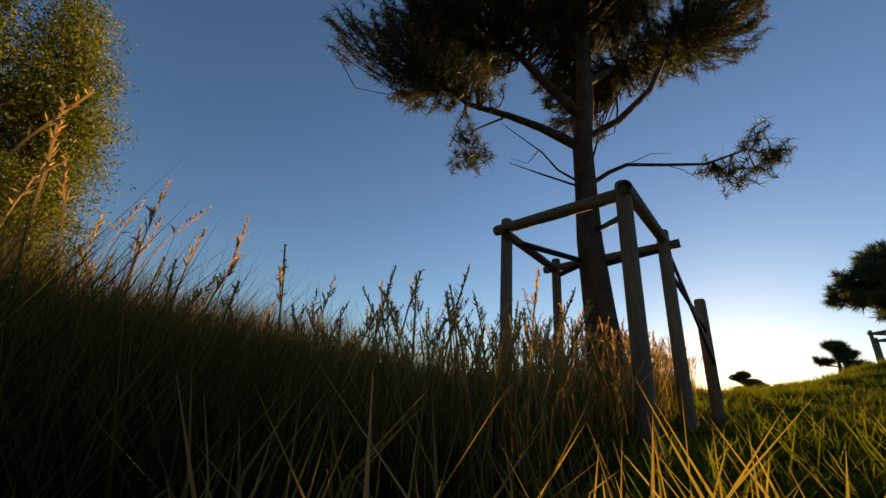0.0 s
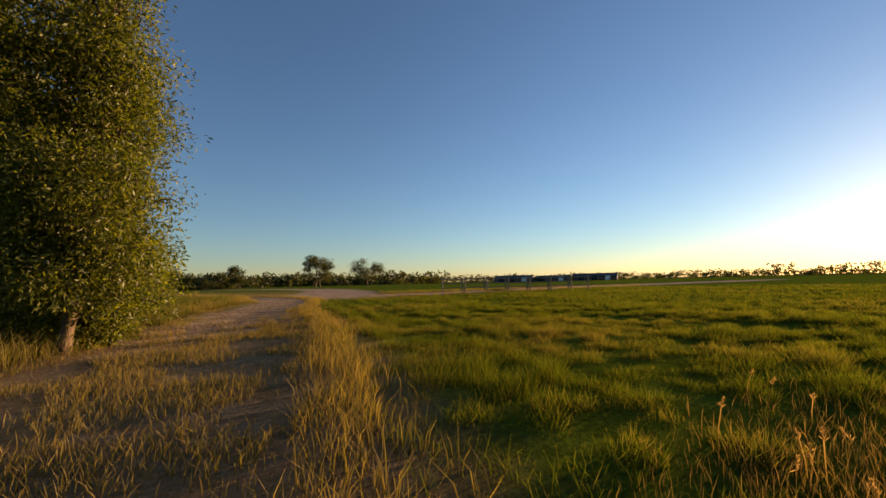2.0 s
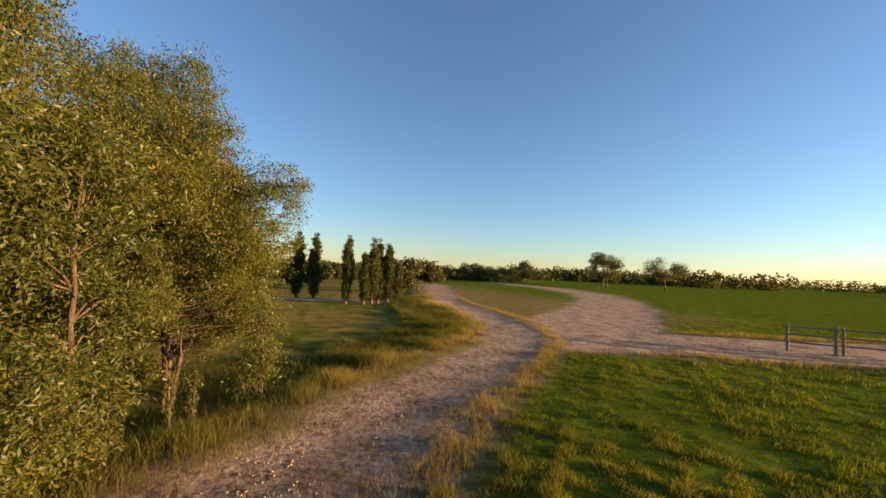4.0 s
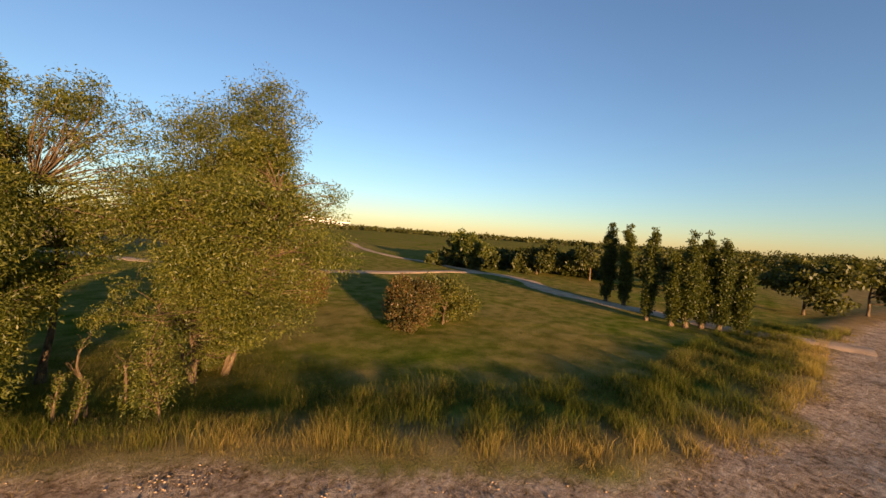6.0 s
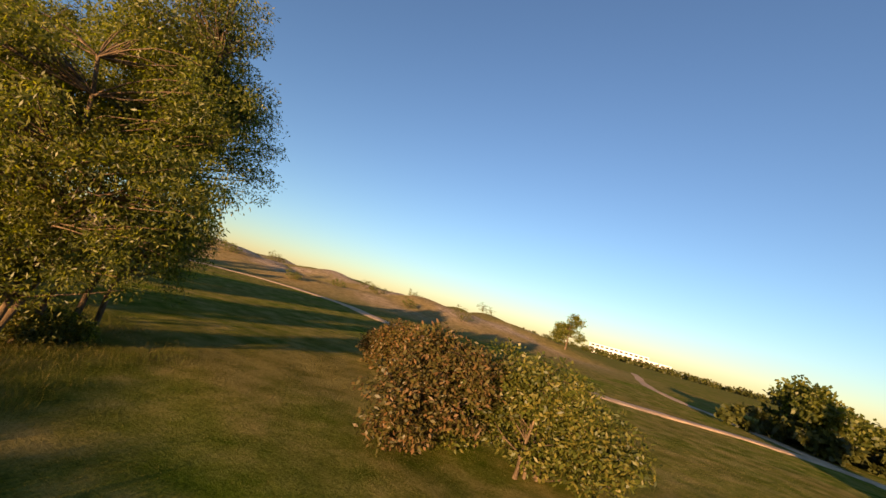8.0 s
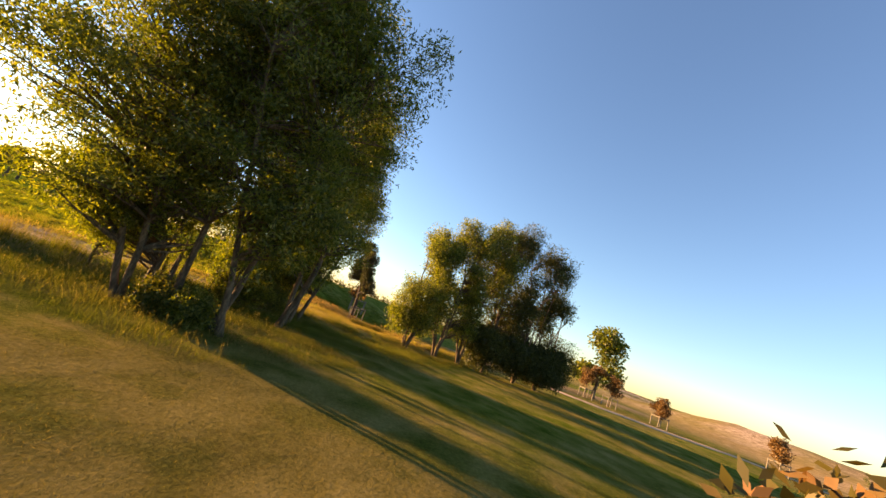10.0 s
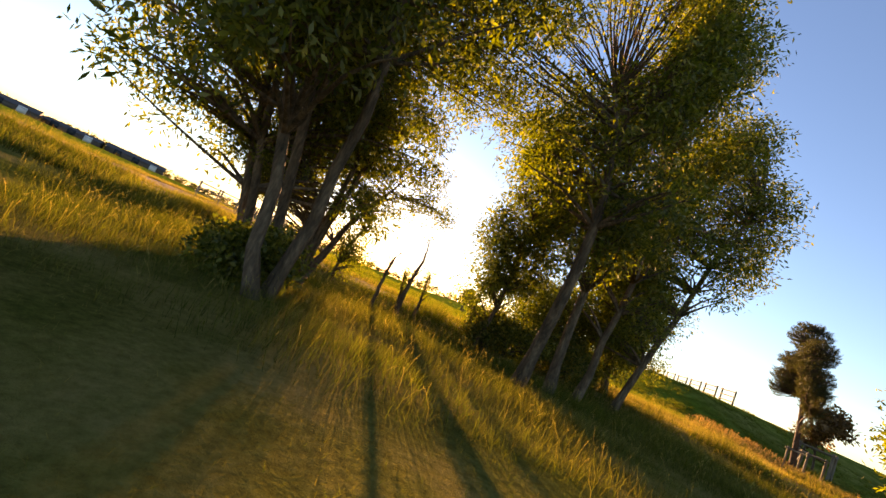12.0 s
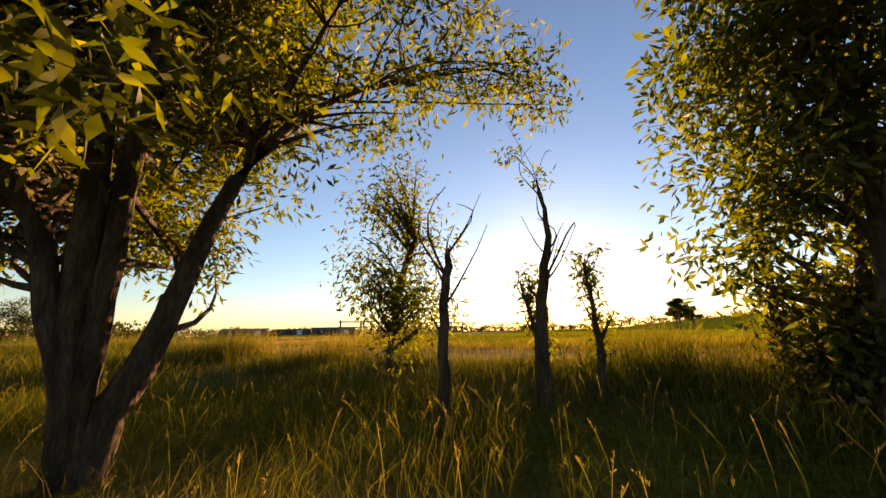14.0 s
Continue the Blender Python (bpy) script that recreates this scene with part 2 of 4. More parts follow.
# ---------------------------------------------------------------- plan of the ground
PATH_LINE = np.array([(30, -36), (18, -19), (11, -9.6), (4.2, -3.4), (-0.7, 0.6), (-2.8, 3.1), (-5.4, 5.75), (-7.7, 7.9), (-10.2, 9.8), (-12.6, 11.9), (-15.2, 14.9), (-18.4, 18.0), (-22.5, 19.9), (-28.0, 21.0), (-37, 22.2), (-50, 26), (-80, 36)], float)
OPEN_LINE = np.array([(-18.8, 20.8), (-22, 25.5), (-30, 34), (-41, 44.5), (-56, 55), (-78, 63), (-110, 66)], float)
SIDE_LINE = np.array([(-18.6, 20.6), (-17.2, 24), (-15.0, 27.6), (-13.2, 31.5), (-12.0, 35.6), (-8.5, 44), (0, 60), (18, 92)], float)
MEADOW_LINE = np.array([(12, -11), (8.6, -13.4), (6.6, -17), (7, -24), (8, -32), (2, -38), (-8, -38), (-15.7, -31.8), (-20.7, -23), (-25.4, -16.5), (-31, -12.6), (-38.4, -9.8), (-45, -8), (-47.8, -5), (-45.6, 0), (-42.4, 3), (-39.5, 9), (-38.5, 13), (-37.4, 17), (-37, 22)], float)
TURF_LINE = np.array([(-71, -63), (-54.4, -32.4), (-50.3, -16.5), (-47.5, -7)], float)
BANK_DIR = np.array((0.537, 0.843))


def line_distance(x, y, line):
    """Distance of points from a polyline."""
    best = np.full(np.shape(x), 1e9)
    for (ax, ay), (bx, by) in zip(line[:-1], line[1:]):
        dx, dy = bx - ax, by - ay
        s = np.clip(((x - ax) * dx + (y - ay) * dy) / (dx * dx + dy * dy), 0, 1)
        best = np.minimum(best, np.hypot(x - ax - s * dx, y - ay - s * dy))
    return best


def side_of_path(x, y):
    """Metres to the left (meadow side) of the main path's middle."""
    best, side = np.full(np.shape(x), 1e9), np.zeros(np.shape(x))
    for (ax, ay), (bx, by) in zip(PATH_LINE[:-1], PATH_LINE[1:]):
        dx, dy = bx - ax, by - ay
        n = math.hypot(dx, dy)
        s = np.clip(((x - ax) * dx + (y - ay) * dy) / (n * n), 0, 1)
        d = np.hypot(x - ax - s * dx, y - ay - s * dy)
        sg = np.where((dx * (y - ay) - dy * (x - ax)) > 0, 1.0, -1.0)
        side = np.where(d < best, sg * d, side)
        best = np.minimum(best, d)
    return side


def step(a, b, v):
    t = np.clip((v - a) / (b - a), 0, 1)
    return t * t * (3 - 2 * t)


def waves(x, y, size, seed=0.0):
    return (np.sin(x / size + seed) * np.cos(y / size * 1.3 + seed * 2.1) + 0.5 * np.sin(x / size * 2.3 + y / size * 1.7 + seed)) / 1.5


def patchy(x, y, size, seed=0):
    """Uneven patches without a visible grid, from -1 to 1."""
    r = np.random.default_rng(900 + seed)
    out = 0.0
    for k in range(7):
        a, f = r.uniform(0, 6.28), r.uniform(0.6, 2.2) / size
        out = out + np.sin((x * math.cos(a) + y * math.sin(a)) * f + r.uniform(0, 6.28) + 0.8 * np.sin((x * math.sin(a) - y * math.cos(a)) * f * 0.7))
    return np.clip(out / 3.4, -1, 1)


def height(x, y):
    """Height of the ground."""
    x, y = np.asarray(x, float), np.asarray(y, float)
    side = side_of_path(x, y)
    k = step(-14, -20, x)
    z = 0.05 - 0.17 * step(1.9 + 0.8 * k, 3.6 + 1.6 * k, side) + 0.03 * waves(x, y, 3.1) + 0.015 * waves(x, y, 0.9, 1.0)
    z = z - 0.38 * np.exp(-((x - 0.7) ** 2 + (y - 1.9) ** 2) / 5.0)
    d = (x - 1.9) * BANK_DIR[1] - (y - 0.9) * BANK_DIR[0]
    ahead = (x - 1.9) * BANK_DIR[0] + (y - 0.9) * BANK_DIR[1]
    z = z + 1.7 * step(-4, 2.5, d) * step(3, 13, ahead)
    dune = step(-42, -70, y) * step(-80, -35, x) * (2.6 + 1.9 * waves(x, y, 13.0, 2.0) + 0.8 * waves(x, y, 5.0, 4.0))
    far = step(120, 500, np.hypot(x, y))
    return z + dune * (1 - far) - 0.3 * far


def on_ground(x, y, dz=0.0):
    return (x, y, float(height(x, y)) + dz)


def ground_material():
    m, nt, out = nodes_of("meadow_ground")
    def attr(name):
        a = nt.nodes.new("ShaderNodeAttribute")
        a.attribute_name = name
        return a.outputs["Fac"]
    fine = noise_node(nt, 22.0, 6.0, 0.7)
    mid = noise_node(nt, 1.1, 5.0, 0.6)
    wide = noise_node(nt, 0.12, 4.0, 0.6)
    mixed = math_node(nt, "ADD", math_node(nt, "MULTIPLY", fine, 0.5), math_node(nt, "MULTIPLY", mid, 0.5))
    green = ramp_node(nt, mixed, [(0.3, (0.022, 0.037, 0.005)), (0.5, (0.085, 0.125, 0.013)), (0.7, (0.20, 0.25, 0.03))])
    brown = ramp_node(nt, mixed, [(0.3, (0.075, 0.058, 0.015)), (0.5, (0.19, 0.15, 0.042)), (0.7, (0.33, 0.25, 0.09))])
    straw = ramp_node(nt, mixed, [(0.3, (0.14, 0.09, 0.04)), (0.5, (0.27, 0.18, 0.085)), (0.7, (0.40, 0.28, 0.15))])
    clods = noise_node(nt, 7.0, 7.0, 0.75)
    crumb = math_node(nt, "ADD", math_node(nt, "MULTIPLY", clods, 0.65), math_node(nt, "MULTIPLY", mid, 0.35))
    soil = ramp_node(nt, crumb, [(0.38, (0.11, 0.07, 0.04)), (0.47, (0.30, 0.21, 0.14)), (0.53, (0.42, 0.31, 0.22)), (0.62, (0.62, 0.48, 0.36))])
    patch = ramp_node(nt, math_node(nt, "ADD", math_node(nt, "MULTIPLY", wide, 0.6), math_node(nt, "MULTIPLY", mid, 0.4)), [(0.36, (0, 0, 0)), (0.56, (1, 1, 1))])
    col = mix_col(nt, math_node(nt, "MULTIPLY", patch, attr("mown")), green, brown)
    col = mix_col(nt, attr("dry"), col, straw)
    col = mix_col(nt, attr("bare"), col, soil)
    bs = nt.nodes.new("ShaderNodeBsdfPrincipled")
    bs.inputs["Roughness"].default_value = 0.95
    bs.inputs["Specular IOR Level"].default_value = 0.0
    nt.links.new(col, bs.inputs["Base Color"])
    bp = nt.nodes.new("ShaderNodeBump")
    bp.inputs["Strength"].default_value, bp.inputs["Distance"].default_value = 1.0, 0.14
    nt.links.new(math_node(nt, "ADD", math_node(nt, "MULTIPLY", mixed, 0.6), math_node(nt, "MULTIPLY", clods, 0.6)), bp.inputs["Height"])
    nt.links.new(bp.outputs[0], bs.inputs["Normal"])
    nt.links.new(bs.outputs[0], out.inputs[0])
    return m


def zones(x, y):
    """How bare, how dry and how closely mown the ground is."""
    side = side_of_path(x, y)
    wob = 0.35 * waves(x, y, 1.3, 3.0) + 0.2 * waves(x, y, 0.5, 1.0)
    half = 1.6 - 0.3 * step(-8, -11, x) * step(-20, -17, x)
    main = 1 - step(-0.25, 0.35, np.abs(side) - half - wob)
    main = main * (1 - 0.75 * step(-9.5, -5.5, x))
    branch = 1 - step(-0.3, 0.4, line_distance(x, y, SIDE_LINE) - 3.0 - wob)
    wide = 1 - step(-0.4, 0.5, line_distance(x, y, OPEN_LINE) - 3.6 - 2 * wob)
    dunes = step(-42, -64, y) * step(-80, -40, x) * step(-0.1, 0.5, waves(x, y, 6.0, 5.0))
    bare = np.maximum.reduce([main, branch, wide, dunes * 0.9])
    dry = 0.9 * (1 - step(0.1, 0.8, np.abs(side + 1.3) - 0.3)) + 0.9 * (1 - step(1.4, 2.2, np.abs(side))) * step(-11, -6, x) + 0.75 * (1 - step(0.5, 1.6, np.abs(side - 2.4)))
    dry = dry + 0.7 * (1 - step(1.0, 2.6, line_distance(x, y, SIDE_LINE) - 2.0)) + 0.75 * step(-30, -52, y) * step(-75, -50, x) * step(120, 60, np.hypot(x, y))
    dry = dry + 0.6 * step(18, 26, -x) * step(18, 23, y) * step(45, 30, y)
    mown = np.clip(step(3, 6, side) + 0.6 * step(0, 3, (x - 1.9) * BANK_DIR[1] - (y - 0.9) * BANK_DIR[0]), 0, 1)
    return bare, np.clip(dry, 0, 1), mown


def axis_steps(lo, hi, cell, reach, growth=1.13):
    mid = np.arange(lo, hi + cell, cell)
    out, d, edge = [], cell, 0.0
    while edge < reach:
        d *= growth
        edge += d
        out.append(edge)
    out = np.array(out)
    return np.concatenate([mid[0] - out[::-1], mid, mid[-1] + out])


def build_ground():
    xs, ys = axis_steps(-42, 8, 0.3, 4200), axis_steps(-20, 34, 0.3, 4200)
    X, Y = np.meshgrid(xs, ys, indexing="ij")
    x, y = X.ravel(), Y.ravel()
    bare, dry, mown = zones(x, y)
    z = height(x, y) - 0.03 * bare
    i, j = np.meshgrid(np.arange(len(xs) - 1), np.arange(len(ys) - 1), indexing="ij")
    n = len(ys)
    f = np.stack([i * n + j, (i + 1) * n + j, (i + 1) * n + j + 1, i * n + j + 1], -1).reshape(-1, 4)
    me = smooth(np_mesh("ground", np.column_stack([x, y, z]), f, bare=bare, dry=dry, mown=mown))
    me.materials.append(ground_material())
    tagged(new("ground", me), "grass field and meadow with a trodden sandy track across", "ground", kind="structure")


build_ground()


def bend_line(line, gap):
    """Points along a smooth bend through a line's corners."""
    p = np.concatenate([[2 * line[0] - line[1]], line, [2 * line[-1] - line[-2]]])
    out = []
    for a, b, c, d in zip(p[:-3], p[1:-2], p[2:-1], p[3:]):
        n = max(2, int(np.linalg.norm(c - b) / gap))
        for s in np.arange(n) / n:
            out.append(0.5 * (2 * b + (c - a) * s + (2 * a - 5 * b + 4 * c - d) * s * s + (3 * b - a - 3 * c + d) * s ** 3))
    return np.array(out + [line[-1]])


def footpath(line, half, label, seed, lift=0.05):
    """A trodden path laid along a line, slightly domed, with ragged edges."""
    g = np.random.default_rng(seed)
    c = bend_line(line, 0.6)
    t = np.gradient(c, axis=0)
    t /= np.linalg.norm(t, axis=1, keepdims=True)
    side = np.column_stack([-t[:, 1], t[:, 0]])
    rows = []
    for k, dz in ((-1.25, -0.12), (-0.95, 0.0), (-0.35, 0.02), (0.35, 0.02), (0.95, 0.0), (1.25, -0.12)):
        w = half * k * (1 + 0.18 * np.sin(np.arange(len(c)) * 0.31 + k) + g.normal(0, 0.1, len(c)))
        p = c + side * w[:, None]
        rows.append(np.column_stack([p, height(p[:, 0], p[:, 1]) + lift + dz]))
    v = np.stack(rows, 1).reshape(-1, 3)
    i, j = np.meshgrid(np.arange(len(c) - 1), np.arange(5), indexing="ij")
    f = np.stack([i * 6 + j, i * 6 + j + 1, (i + 1) * 6 + j + 1, (i + 1) * 6 + j], -1).reshape(-1, 4)
    me = smooth(np_mesh("footpath", v, f))
    me.materials.append(sand)
    tagged(new("footpath", me), label, "path", kind="structure")


footpath(MEADOW_LINE, 0.85, "pale sandy footpath curving round the mown meadow", 31)
footpath(TURF_LINE, 0.6, "narrow pale footpath across the far turf", 32)
footpath(SIDE_LINE[4:], 2.0, "pale farm track beside the rail fence", 33, 0.04)


# ---------------------------------------------------------------- grass
def blades(name, label, material, x, y, high, width, lean, dry, g, levels=3, tip=0.12):
    """Single bent grass blades standing on the ground."""
    n = len(x)
    z = height(x, y) - 0.02
    a = g.uniform(0, 2 * math.pi, n)
    side = np.column_stack([np.cos(a), np.sin(a), np.zeros(n)])
    b = g.uniform(0, 2 * math.pi, n)
    bend = np.column_stack([np.cos(b), np.sin(b), np.zeros(n)]) * (lean * high * g.uniform(0.2, 1.3, n))[:, None]
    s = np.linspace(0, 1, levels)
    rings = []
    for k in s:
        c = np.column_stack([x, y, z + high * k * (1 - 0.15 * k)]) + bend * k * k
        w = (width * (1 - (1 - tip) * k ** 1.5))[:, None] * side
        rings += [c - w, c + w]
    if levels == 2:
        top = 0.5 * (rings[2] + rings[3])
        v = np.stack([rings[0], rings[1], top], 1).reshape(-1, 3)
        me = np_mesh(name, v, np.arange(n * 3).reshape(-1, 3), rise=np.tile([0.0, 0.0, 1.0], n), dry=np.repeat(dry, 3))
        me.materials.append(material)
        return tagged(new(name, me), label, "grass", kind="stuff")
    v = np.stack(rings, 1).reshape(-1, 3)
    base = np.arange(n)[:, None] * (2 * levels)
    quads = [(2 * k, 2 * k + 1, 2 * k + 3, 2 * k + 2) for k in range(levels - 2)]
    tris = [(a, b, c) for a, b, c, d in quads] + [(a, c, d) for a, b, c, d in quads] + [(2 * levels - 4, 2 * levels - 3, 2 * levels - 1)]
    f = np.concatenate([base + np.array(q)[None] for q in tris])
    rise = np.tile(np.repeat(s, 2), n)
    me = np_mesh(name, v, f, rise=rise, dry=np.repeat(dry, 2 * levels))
    me.materials.append(material)
    return tagged(new(name, me), label, "grass", kind="stuff")


def ears(name, label, material, x, y, high, lean, dry, g, size=0.07, scales=24, thick=0.0022):
    """Flowering stalks: a thin stem with a feathery seed head of many small scales."""
    n = len(x)
    z = height(x, y)
    b = g.uniform(0, 2 * math.pi, n)
    bend = np.column_stack([np.cos(b), np.sin(b), -0.25 * np.ones(n)]) * (lean * high * g.uniform(0.3, 1.2, n))[:, None]
    foot = np.column_stack([x, y, z])
    def along(k):
        return foot + np.column_stack([np.zeros(n), np.zeros(n), high * k]) + bend * k * k
    vs, fs, rs, ds, o = [], [], [], [], 0
    a = g.uniform(0, 2 * math.pi, n)
    side = np.column_stack([np.cos(a), np.sin(a), np.zeros(n)]) * thick
    rings = []
    for k in (0.0, 0.45, 0.8, 1.0):
        rings += [along(k) - side, along(k) + side]
    vs.append(np.stack(rings, 1).reshape(-1, 3))
    base = np.arange(n)[:, None] * 8
    fs.append(np.concatenate([base + np.array([2 * k, 2 * k + 1, 2 * k + 3, 2 * k + 2])[None] for k in range(3)]))
    rs.append(np.tile(np.repeat([0.2, 0.5, 0.8, 1.0], 2), n))
    ds.append(np.repeat(np.clip(dry + 0.2, 0, 1), 8))
    o += n * 8
    for q in range(scales):
        k = 0.8 + 0.2 * q / (scales - 1)
        p = along(k)
        d = unit(g.normal(size=(n, 3)) * 0.4 + [0, 0, 1.0] + bend * 1.2)
        w = unit(np.cross(d, g.normal(size=(n, 3)))) * thick
        ln = size * g.uniform(0.3, 0.6, (n, 1)) * (1.15 - 0.8 * q / (scales - 1))
        vs.append(np.stack([p, p + d * ln * 0.5 + w, p + d * ln, p + d * ln * 0.5 - w], 1).reshape(-1, 3))
        fs.append(np.arange(n * 4).reshape(-1, 4) + o)
        rs.append(np.ones(n * 4))
        ds.append(np.repeat(np.clip(dry + 0.3, 0, 1), 4))
        o += n * 4
    me = np_mesh(name, np.concatenate(vs), np.concatenate(fs), rise=np.concatenate(rs), dry=np.concatenate(ds))
    me.materials.append(material)
    return tagged(new(name, me), label, "grass", kind="stuff")


def scatter(n, x0, x1, y0, y1, g, keep):
    x, y = g.uniform(x0, x1, n), g.uniform(y0, y1, n)
    ok = g.random(n) < keep(x, y)
    return x[ok], y[ok]


def strip_depth(x, y):
    """Metres into the rough strip beside the pine, from its mown edge."""
    return (y - 1.95) * 0.43 - (x - 0.6) * 0.9 + 0.05 * waves(x, y, 0.6)


def start_strip(x, y):
    """The rough strip of tall grass beside the pine, thinning towards the field."""
    d = strip_depth(x, y)
    return step(0.0, 0.2, d) * step(2.8, 1.3, d) * step(-4.5, -2.5, x + 0.3 * y) * step(7.0, 5.0, y)


def clump_rough(x, y):
    """Uncut ground under and between the willows."""
    s = side_of_path(x, y)
    edge = step(-0.4, 0.4, y + 0.45 * (x + 14.5) - 2.2 + 0.35 * waves(x, y, 1.5)) * step(-17.6, -16.6, x + 0.3 * waves(x, y, 1.1))
    return edge * step(1.8, 2.4, s) * step(13, 11, y) * step(-1.5, -4, x)


def lay_grass():
    g = np.random.default_rng(11)
    x, y = scatter(230000, -4.5, 4.0, -0.8, 7, g, lambda x, y: start_strip(x, y) * np.where(np.hypot(x - 0.47, y - 1.10) < 0.7, 0, 1))
    d = strip_depth(x, y)
    near = step(2.0, 0.8, np.hypot(x - 0.3, y - 1.4))
    hi = g.uniform(0.15, 0.36, len(x)) * (1 - 0.5 * step(0.6, 1.5, d)) * (1 + 0.35 * near)
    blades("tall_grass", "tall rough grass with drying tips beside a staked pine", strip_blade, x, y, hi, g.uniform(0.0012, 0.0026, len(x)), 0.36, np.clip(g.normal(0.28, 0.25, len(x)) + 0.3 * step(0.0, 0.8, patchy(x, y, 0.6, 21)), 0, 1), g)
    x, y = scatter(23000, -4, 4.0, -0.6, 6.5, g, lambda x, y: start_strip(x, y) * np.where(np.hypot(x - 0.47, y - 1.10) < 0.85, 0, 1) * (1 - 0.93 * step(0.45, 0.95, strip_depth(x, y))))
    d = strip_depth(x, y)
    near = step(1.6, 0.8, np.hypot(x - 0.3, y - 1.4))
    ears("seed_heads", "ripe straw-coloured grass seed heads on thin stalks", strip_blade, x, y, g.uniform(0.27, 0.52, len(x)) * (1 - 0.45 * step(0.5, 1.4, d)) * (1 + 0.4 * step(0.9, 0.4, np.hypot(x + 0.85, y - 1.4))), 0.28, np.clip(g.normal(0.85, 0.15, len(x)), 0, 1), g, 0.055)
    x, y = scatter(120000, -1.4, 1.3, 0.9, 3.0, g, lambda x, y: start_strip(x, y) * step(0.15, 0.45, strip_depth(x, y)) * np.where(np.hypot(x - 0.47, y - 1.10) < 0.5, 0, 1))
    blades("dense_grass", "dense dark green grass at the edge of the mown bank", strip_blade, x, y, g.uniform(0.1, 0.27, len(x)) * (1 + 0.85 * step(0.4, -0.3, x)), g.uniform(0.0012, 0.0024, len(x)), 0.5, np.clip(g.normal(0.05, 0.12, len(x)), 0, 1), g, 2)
    # field
    def field(x, y):
        s = side_of_path(x, y)
        tuft = 0.25 + 0.75 * step(-0.35, 0.35, patchy(x, y, 0.16, 1) + 0.5 * patchy(x, y, 0.9, 2))
        return step(-1.3, -1.8, s + 0.3 * patchy(x, y, 0.5, 7)) * step(55, 12, np.hypot(x + 3, y - 7)) * tuft * step(2.8, 3.4, line_distance(x, y, SIDE_LINE)) * step(3.4, 4.4, line_distance(x, y, OPEN_LINE))
    x, y = scatter(1500000, -24, 14, -2, 44, g, lambda x, y: field(x, y) * np.clip(7.0 / np.hypot(x + 3, y - 7), 0.05, 1) ** 1.2)
    x2, y2 = scatter(620000, -12, 6, 5, 19, g, lambda x, y: field(x, y) * step(11, 4, np.hypot(x + 3, y - 8)))
    x, y = np.append(x, x2), np.append(y, y2)
    r = np.hypot(x + 3, y - 7)
    clod = np.clip(0.7 + 0.8 * patchy(x, y, 0.16, 1) + 0.55 * patchy(x, y, 0.7, 2), 0.15, 1.9)
    dry = np.clip(g.normal(0.08, 0.14, len(x)) + 0.18 * step(0.3, 0.8, patchy(x, y, 2.2, 3)) + 0.25 * step(5.5, 3.0, r) * step(0, 0.6, patchy(x, y, 0.5, 4)), 0, 1)
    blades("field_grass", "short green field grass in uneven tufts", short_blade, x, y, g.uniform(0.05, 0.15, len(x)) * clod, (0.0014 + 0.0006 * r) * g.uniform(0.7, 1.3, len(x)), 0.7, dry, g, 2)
    # verges of the path
    def verge(x, y):
        s = side_of_path(x, y)
        k = step(-14, -20, x)
        left = step(1.3, 1.8, s + 0.4 * patchy(x, y, 0.6, 5)) * step(4.4 + 1.6 * k, 3.4 + 1.9 * k, s + 0.4 * patchy(x, y, 0.9, 22)) * (0.5 + 0.5 * patchy(x, y, 0.35, 6)) * (1 - 0.4 * k)
        right = step(-0.8, -1.2, s + 0.3 * patchy(x, y, 0.5, 7)) * step(-2.1, -1.5, s) * (0.5 + 0.5 * patchy(x, y, 0.25, 8)) * (1 - 0.6 * k)
        worn = np.where(np.abs(s) < 1.7, 0.03 + 0.97 * step(-11, -5.5, x) * step(0.0, 0.5, patchy(x, y, 0.3, 9) + 0.1 + 0.4 * step(-8, -4, x)), 0) * (1 - 0.8 * k)
        return np.maximum.reduce([left, right, worn]) * step(-52, -40, x)
    x, y = scatter(1900000, -42, 6, -6, 27, g, verge)
    s = side_of_path(x, y)
    hi = np.where(s > 1.65, g.uniform(0.16, 0.58, len(x)) * (0.8 + 0.4 * patchy(x, y, 0.5, 6)) * (1 - 0.5 * step(2.4, 3.4, s) * step(-17, -14, x)), np.where(s > -1.2, g.uniform(0.03, 0.15, len(x)), g.uniform(0.08, 0.28, len(x))))
    dry = np.clip(np.where(s > 1.65, g.normal(0.22, 0.22, len(x)) + 0.35 * patchy(x, y, 1.6, 10) + 0.4 * step(2.8, 1.8, s) - 0.15 * step(3.6, 5.5, s) - 0.2 * step(2.2, 2.8, s), g.normal(0.78, 0.2, len(x))), 0, 1)
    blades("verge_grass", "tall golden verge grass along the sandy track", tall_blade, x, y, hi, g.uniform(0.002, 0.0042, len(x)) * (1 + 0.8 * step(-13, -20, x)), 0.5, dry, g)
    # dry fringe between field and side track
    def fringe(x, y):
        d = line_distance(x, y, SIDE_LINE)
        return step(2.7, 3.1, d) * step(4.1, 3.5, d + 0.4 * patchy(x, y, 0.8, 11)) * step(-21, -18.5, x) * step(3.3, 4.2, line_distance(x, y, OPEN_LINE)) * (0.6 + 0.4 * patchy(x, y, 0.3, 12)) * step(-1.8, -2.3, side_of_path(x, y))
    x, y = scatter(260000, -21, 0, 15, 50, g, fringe)
